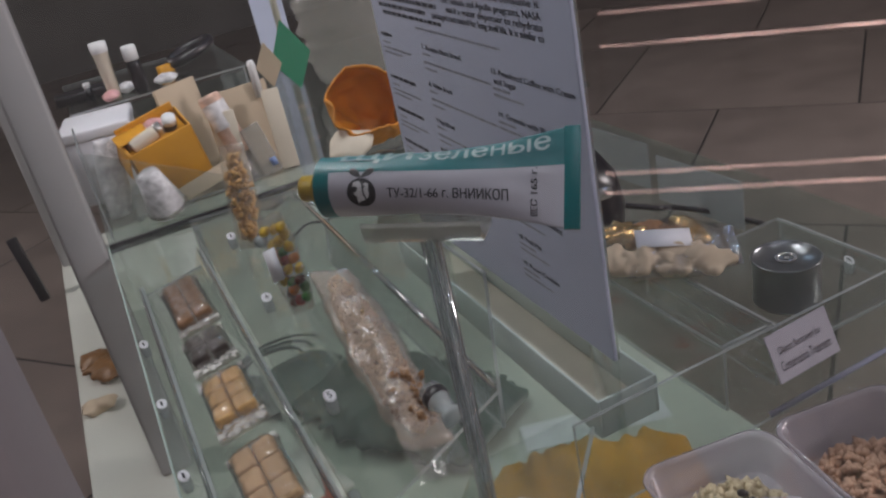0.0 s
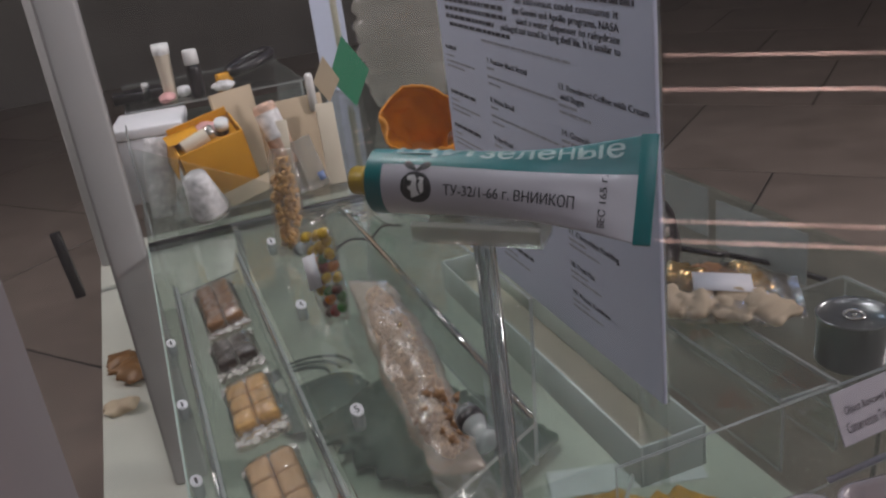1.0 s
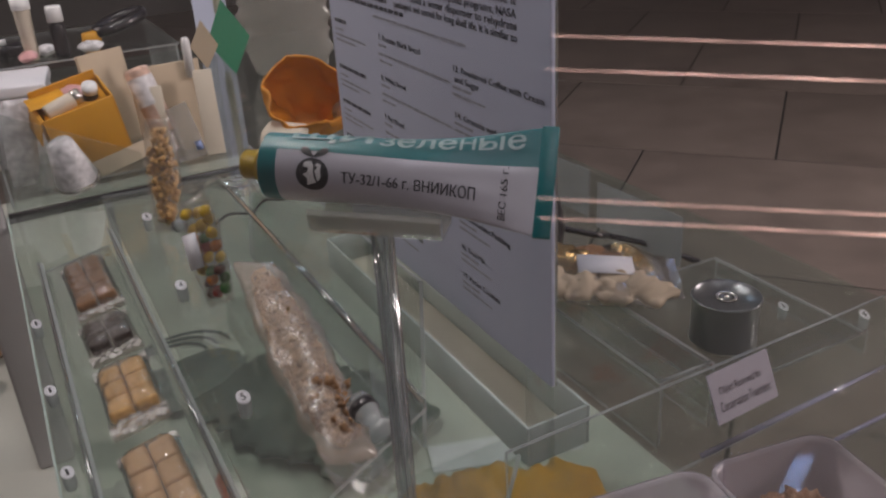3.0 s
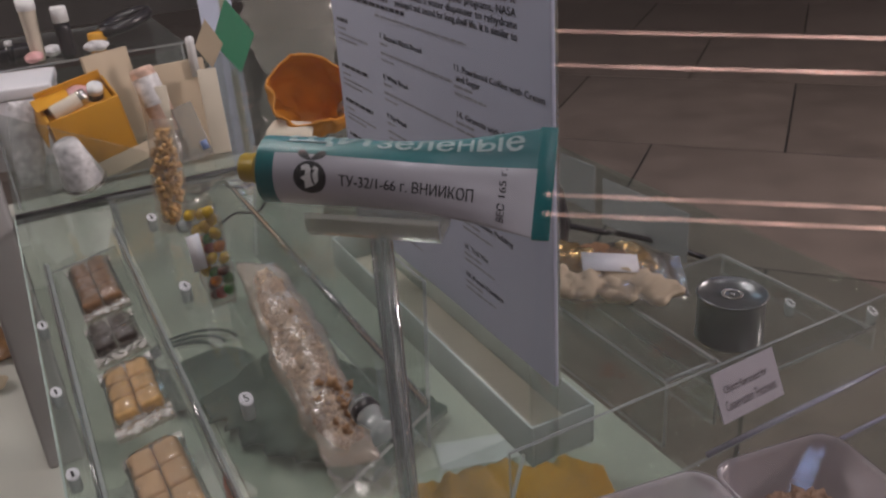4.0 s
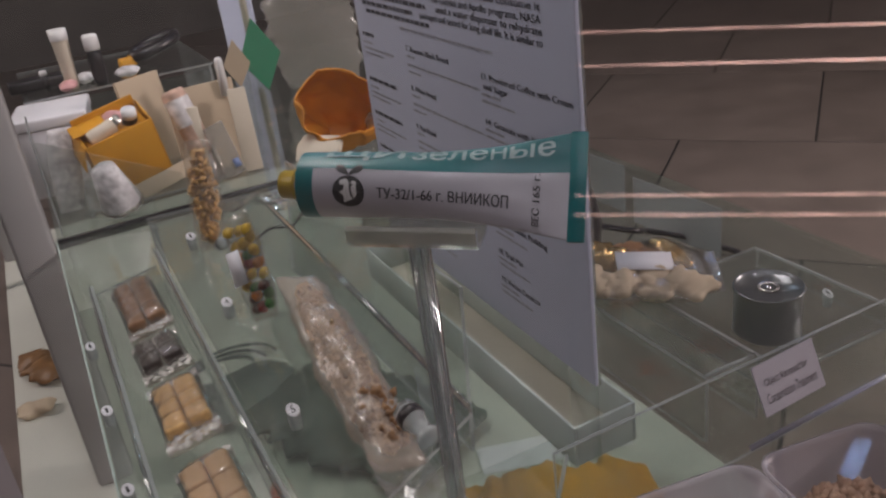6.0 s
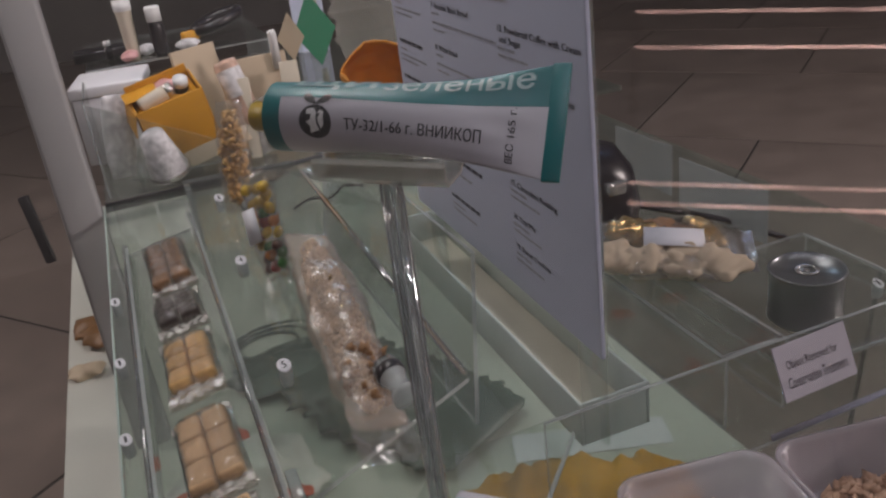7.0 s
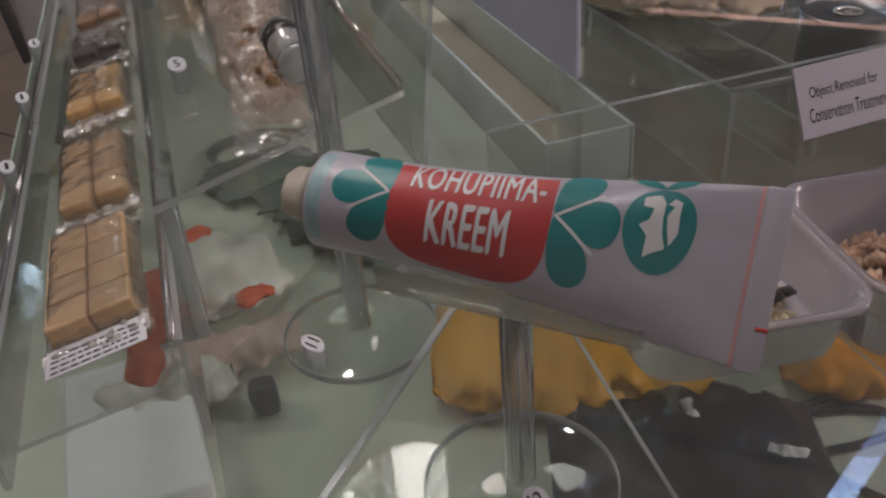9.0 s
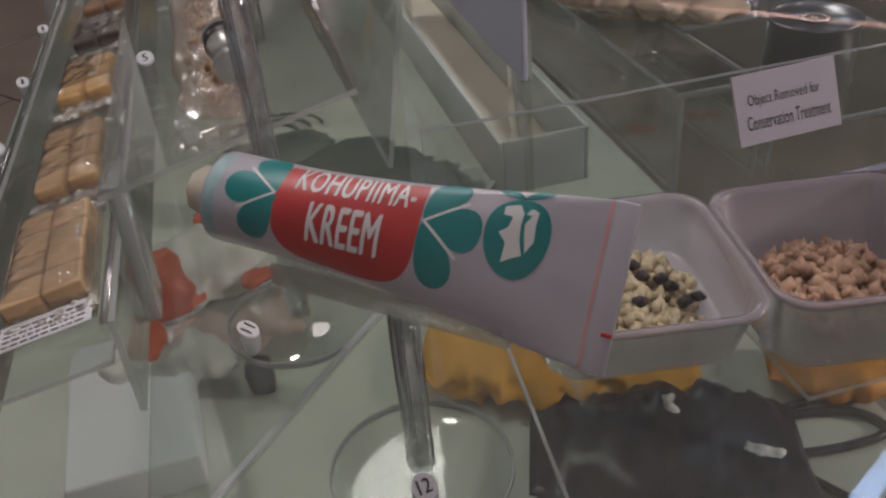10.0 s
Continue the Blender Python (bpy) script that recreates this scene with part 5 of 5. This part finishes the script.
part("loop", tube_curve_bm([(0.055 * math.cos(a), 0.03 * math.sin(a), 0.030 + 0.012 * math.cos(a)) for a in [2 * math.pi * k / 28 for k in range(29)]], 0.013), DARK_PLASTIC, ring)
part("tab", lumpy(box_bm(-0.095, -0.055, -0.008, 0.008, 0.0005, 0.022, 0.004), 0.002, 60), YELLOW_PAPER, ring, "yellow plastic tab")
for k, (x, y, m) in enumerate(((-0.150, 1.60, PINK), (-0.115, 1.645, SPOTTED), (-0.030, 1.62, SPOTTED))):
    solid("wrapped_sweet", lumpy(pillow_bm(0.05, 0.035, 0.022, 50 + k, 12, 12), 0.004, 80), m, pose(x, y, 0.166, 0, 0, 40 * k), "small wrapped sweet with red and white print", "sweet", "wrapped sweets")

# large pale bag and pale banner behind
bm = pillow_bm(0.42, 0.22, 0.07, 55, 40, 30, 0.004)
bmesh.ops.rotate(bm, verts=bm.verts, cent=(0, 0, 0), matrix=Matrix.Rotation(radians(90), 3, "X"))
solid("plastic_bag", lumpy(bm, 0.012, 7), WHITEBAG, pose(0.44, 1.78, 0.2105, 0, 0, -25), "large pale translucent plastic bag standing on the shelf", "bag")
banner = thing("banner", pose(0.345, 2.15, 0.0005, 0, 0, -20), "narrow pale lavender banner standing on the shelf", "sign")
part("panel", box_bm(-0.045, 0.045, -0.003, 0.003, 0, 0.5, 0.001), PAPER, banner, smooth=False)
part("gold_strip", box_bm(0.012, 0.03, -0.0045, -0.0034, 0.05, 0.5), CORK, banner)
crumple = solid("clear_sachet", lumpy(grid_bm(-0.11, 0.11, -0.09, 0.09, 22, 18), 0.016, 24), FILM, pose(0.095, 1.03, 0.020, -14, 0, -30), "crumpled empty clear plastic sachet on the shelf", "food pack")
solid("black_thread", tube_curve_bm(smooth_path([(0.02, 0.93, 0.0035), (0.05, 0.95, 0.006), (0.08, 0.94, 0.0035), (0.11, 0.97, 0.007), (0.14, 0.96, 0.0035)]), 0.0022), DARK_PLASTIC, pose(0, 0, 0), "thin dark thread lying on the glass shelf", "thread")

# ---------------------------------------------------------------- lower deck: packs seen through the glass
DZ = -0.4495


def soft_pack(name, place, l, w, h, turn, material, label, cat, rough=0.006, amt=0.008, sc=14, seed=1):
    return solid(name, lumpy(pillow_bm(l, w, h, seed, 36, 28, rough), amt, sc, seed), material, pose(place[0], place[1], place[2] + h / 2, 0, 0, turn), label, cat)


DARKCLOTH = mat("dark_navy_pack", (0.018, 0.018, 0.030), 0.28, vary=0.5, scale=10, bump=0.4, bump_scale=30)
soft_pack("yellow_pack", (0.280, 0.545, DZ), 0.34, 0.27, 0.060, 70, YELLOW_PAPER, "large soft yellow pack lying on the lower deck", "food pack", seed=61)
soft_pack("dark_pack", (0.320, 0.315, DZ), 0.30, 0.20, 0.050, 70, DARKCLOTH, "dark navy shiny soft pack on the lower deck", "food pack", rough=0.007, amt=0.010, sc=20, seed=62)
soft_pack("orange_pack", (0.565, 0.375, DZ), 0.14, 0.10, 0.050, 60, ORANGE_FABRIC, "small orange soft pack on the lower deck", "food pack", seed=63)
for k, pts in enumerate((((0.43, 0.32), (0.50, 0.33), (0.565, 0.31), (0.575, 0.275), (0.52, 0.27), (0.45, 0.28)), ((0.44, 0.27), (0.47, 0.22), (0.50, 0.16), (0.51, 0.08)), ((0.40, 0.36), (0.46, 0.345), (0.53, 0.345), (0.58, 0.33)))):
    solid("cord", tube_curve_bm(smooth_path([(x, y, DZ + 0.006) for x, y in pts]), 0.0055), DARKCLOTH, pose(0, 0, 0), "dark cord of a pack on the lower deck", "cord", "dark cords")
for k, (x, y, r) in enumerate(((0.345, 0.355, 0.012), (0.405, 0.262, 0.016))):
    solid("label_scrap", lumpy(pillow_bm(r * 2.4, r * 1.6, 0.006, 95 + k, 14, 12, 0.02), 0.006, 90, k), SPOTTED, pose(x, y, DZ + 0.052, 6, 4, 50 * k), "small crumpled white paper scrap on the dark pack", "paper scrap", "white scraps")
solid("paper_sheet", box_bm(-0.13, 0.13, -0.035, 0.035, 0, 0.001), CARD_WHITE, pose(0.40, 0.74, DZ + 0.0005, 0, 0, -18), "white paper sheet on the lower deck", "paper", smooth=False)
# Flattened dark mounds added where the deck reads as a dark patch.
DARK_GREEN = mat("dark_grey_green", (0.10, 0.115, 0.105), 0.5, vary=0.4, scale=9)
soft_pack("dark_case", (0.145, 1.00, DZ), 0.44, 0.27, 0.05, 28, DARK_GREEN, "dark grey-green mound added for a dark patch on the deck", "case", seed=64)
soft_pack("dark_case", (-0.02, 1.23, DZ), 0.16, 0.20, 0.04, 12, DARK_GREEN, "small dark grey-green mound added for a dark patch on the deck", "case", seed=65)
for k in range(3):
    r = 0.05 + 0.012 * k
    solid("wire_loop", tube_curve_bm([(-0.03 + r * 1.3 * math.cos(a) + 0.01 * k, 1.36 + r * math.sin(a), DZ + 0.004 + 0.004 * k) for a in [5.4 * q / 30 for q in range(31)]], 0.0035), TIN, pose(0, 0, 0), "grey coiled wire on the lower deck", "wire", "coiled wires")

PINKWRAP = mat("pink_white_wrap", (0.62, 0.44, 0.42), 0.35, vary=0.5, scale=18, bump=0.5, bump_scale=30)
PALEWRAP = mat("pale_wrap", (0.62, 0.59, 0.57), 0.35, vary=0.35, scale=14, bump=0.5, bump_scale=30)
# red and white packs standing on the lower deck
for k, (x, y, w, h, turn, lean) in enumerate(((-0.158, 0.860, 0.15, 0.25, 14, 14), (-0.140, 0.690, 0.075, 0.20, 6, 8), (-0.215, 0.640, 0.078, 0.17, 8, 6))):
    t = thing("wrapped_pack", pose(x, y, DZ, 0, 0, turn), "crumpled translucent white wrapped pack with red print", "food pack", "wrapped packs")
    bm = lumpy(lumpy(pillow_bm(h, w, 0.06, 70 + k, 36, 28), 0.014, 22, k), 0.006, 60, k)
    bmesh.ops.rotate(bm, verts=bm.verts, cent=(0, 0, 0), matrix=Matrix.Rotation(radians(90), 3, "Z"))
    bmesh.ops.rotate(bm, verts=bm.verts, cent=(0, 0, 0), matrix=Matrix.Rotation(radians(lean), 3, "X"))
    bmesh.ops.translate(bm, verts=bm.verts, vec=(0, 0, -min(v.co.z for v in bm.verts)))
    top = max(v.co.z for v in bm.verts)
    part("wrap", bm, (PALEWRAP, PINKWRAP, PALEWRAP)[k], t)
    if k == 0:
        for px, py, a, b in ((0.035, 0.085, 0.060, 0.050), (-0.050, -0.070, 0.034, 0.050), (0.055, -0.075, 0.030, 0.060)):
            patch = lumpy(pillow_bm(a, b, 0.012, 77, 14, 12, 0.01), 0.008, 60, px * 90)
            part("red_patch", patch, RED_ITEM, t, "red printed patch").matrix_local = pose(px, py, top * (0.62 + 1.6 * py), lean, 0, 10)
for k, (x, y, z, l, w) in enumerate(((-0.215, 0.755, -0.36, 0.10, 0.075), (-0.240, 0.655, -0.39, 0.10, 0.050))):
    t = thing("red_pack", pose(x, y, DZ, 0, 0, 20 - 50 * k), "bright orange-red soft pack standing on the deck", "food pack", "red packs")
    bm = pillow_bm(l, w, 0.05, 80 + k)
    bmesh.ops.rotate(bm, verts=bm.verts, cent=(0, 0, 0), matrix=Matrix.Rotation(radians(70), 3, "X"))
    bmesh.ops.translate(bm, verts=bm.verts, vec=(0, 0, z - DZ))
    part("pack_body", lumpy(bm, 0.007, 26), RED_ITEM, t)
    part("foot_tab", lumpy(box_bm(-w * 0.4, w * 0.4, -0.012, 0.012, 0.0005, z - DZ - 0.02, 0.004), 0.003, 30), SPOTTED, t)
solid("white_box", box_bm(-0.075, 0.075, -0.13, 0.13, 0, 0.05, 0.004), CARD_WHITE, pose(-0.262, 0.585, DZ, 0, 0, 3), "low white card box on the lower deck", "box")
solid("dark_block", lumpy(box_bm(-0.018, 0.018, -0.02, 0.02, 0, 0.05, 0.012, 3), 0.004, 30), DARKCLOTH, pose(-0.105, 0.600, DZ), "small dark block between the packs", "block")
for k, (x, y, sx) in enumerate(((-0.40, 1.68, 0.05), (-0.375, 1.60, 0.055), (-0.405, 1.46, 0.040))):
    solid("dried_food", lumpy(pillow_bm(sx * 1.8, sx * 1.3, sx * 0.7, 90 + k, 16, 14, 0.01), 0.010, 35, k), FRUIT_BROWN if k < 2 else BEIGE, pose(x, y, DZ + sx * 0.3, 0, 0, 40 * k), "brown shell-like dried food piece on the deck", "food", "dried food pieces")
handle = solid("dark_bracket", box_bm(-0.014, 0.014, -0.014, 0.014, 0, 0.20, 0.004), DARK_PLASTIC, pose(-0.50, 2.20, -0.45, -8, -6, 0), "dark metal bracket beside the deck", "bracket")

# ---------------------------------------------------------------- unseen glowing rails added behind the camera, mirrored as streaks by the front glass
rail = thing("light_rail", pose(0.53, -1.475, -0.006, 0, 3.9, 34), "four added warm glowing rails mirrored as streaks by the front glass", "light rail")
for z in (0.192, 0.130, -0.128, -0.170):
    part("rail", tube_curve_bm([(0.18, 0, z), (0.6, 0, z), (1.6, 0, z), (2.6, 0, z)], 0.0034), WARM_LED, rail)
# Made-up supports for the added rails, out of view.
for x in (0.18, 2.6):
    part("rail_post", box_bm(x - 0.008, x + 0.008, -0.020, -0.004, FLOOR_Z + 0.12, 0.20), DARK_PLASTIC, rail)
    part("post_foot", box_bm(x - 0.03, x + 0.03, -0.042, 0.018, FLOOR_Z - 0.03, FLOOR_Z + 0.12), DARK_PLASTIC, rail)
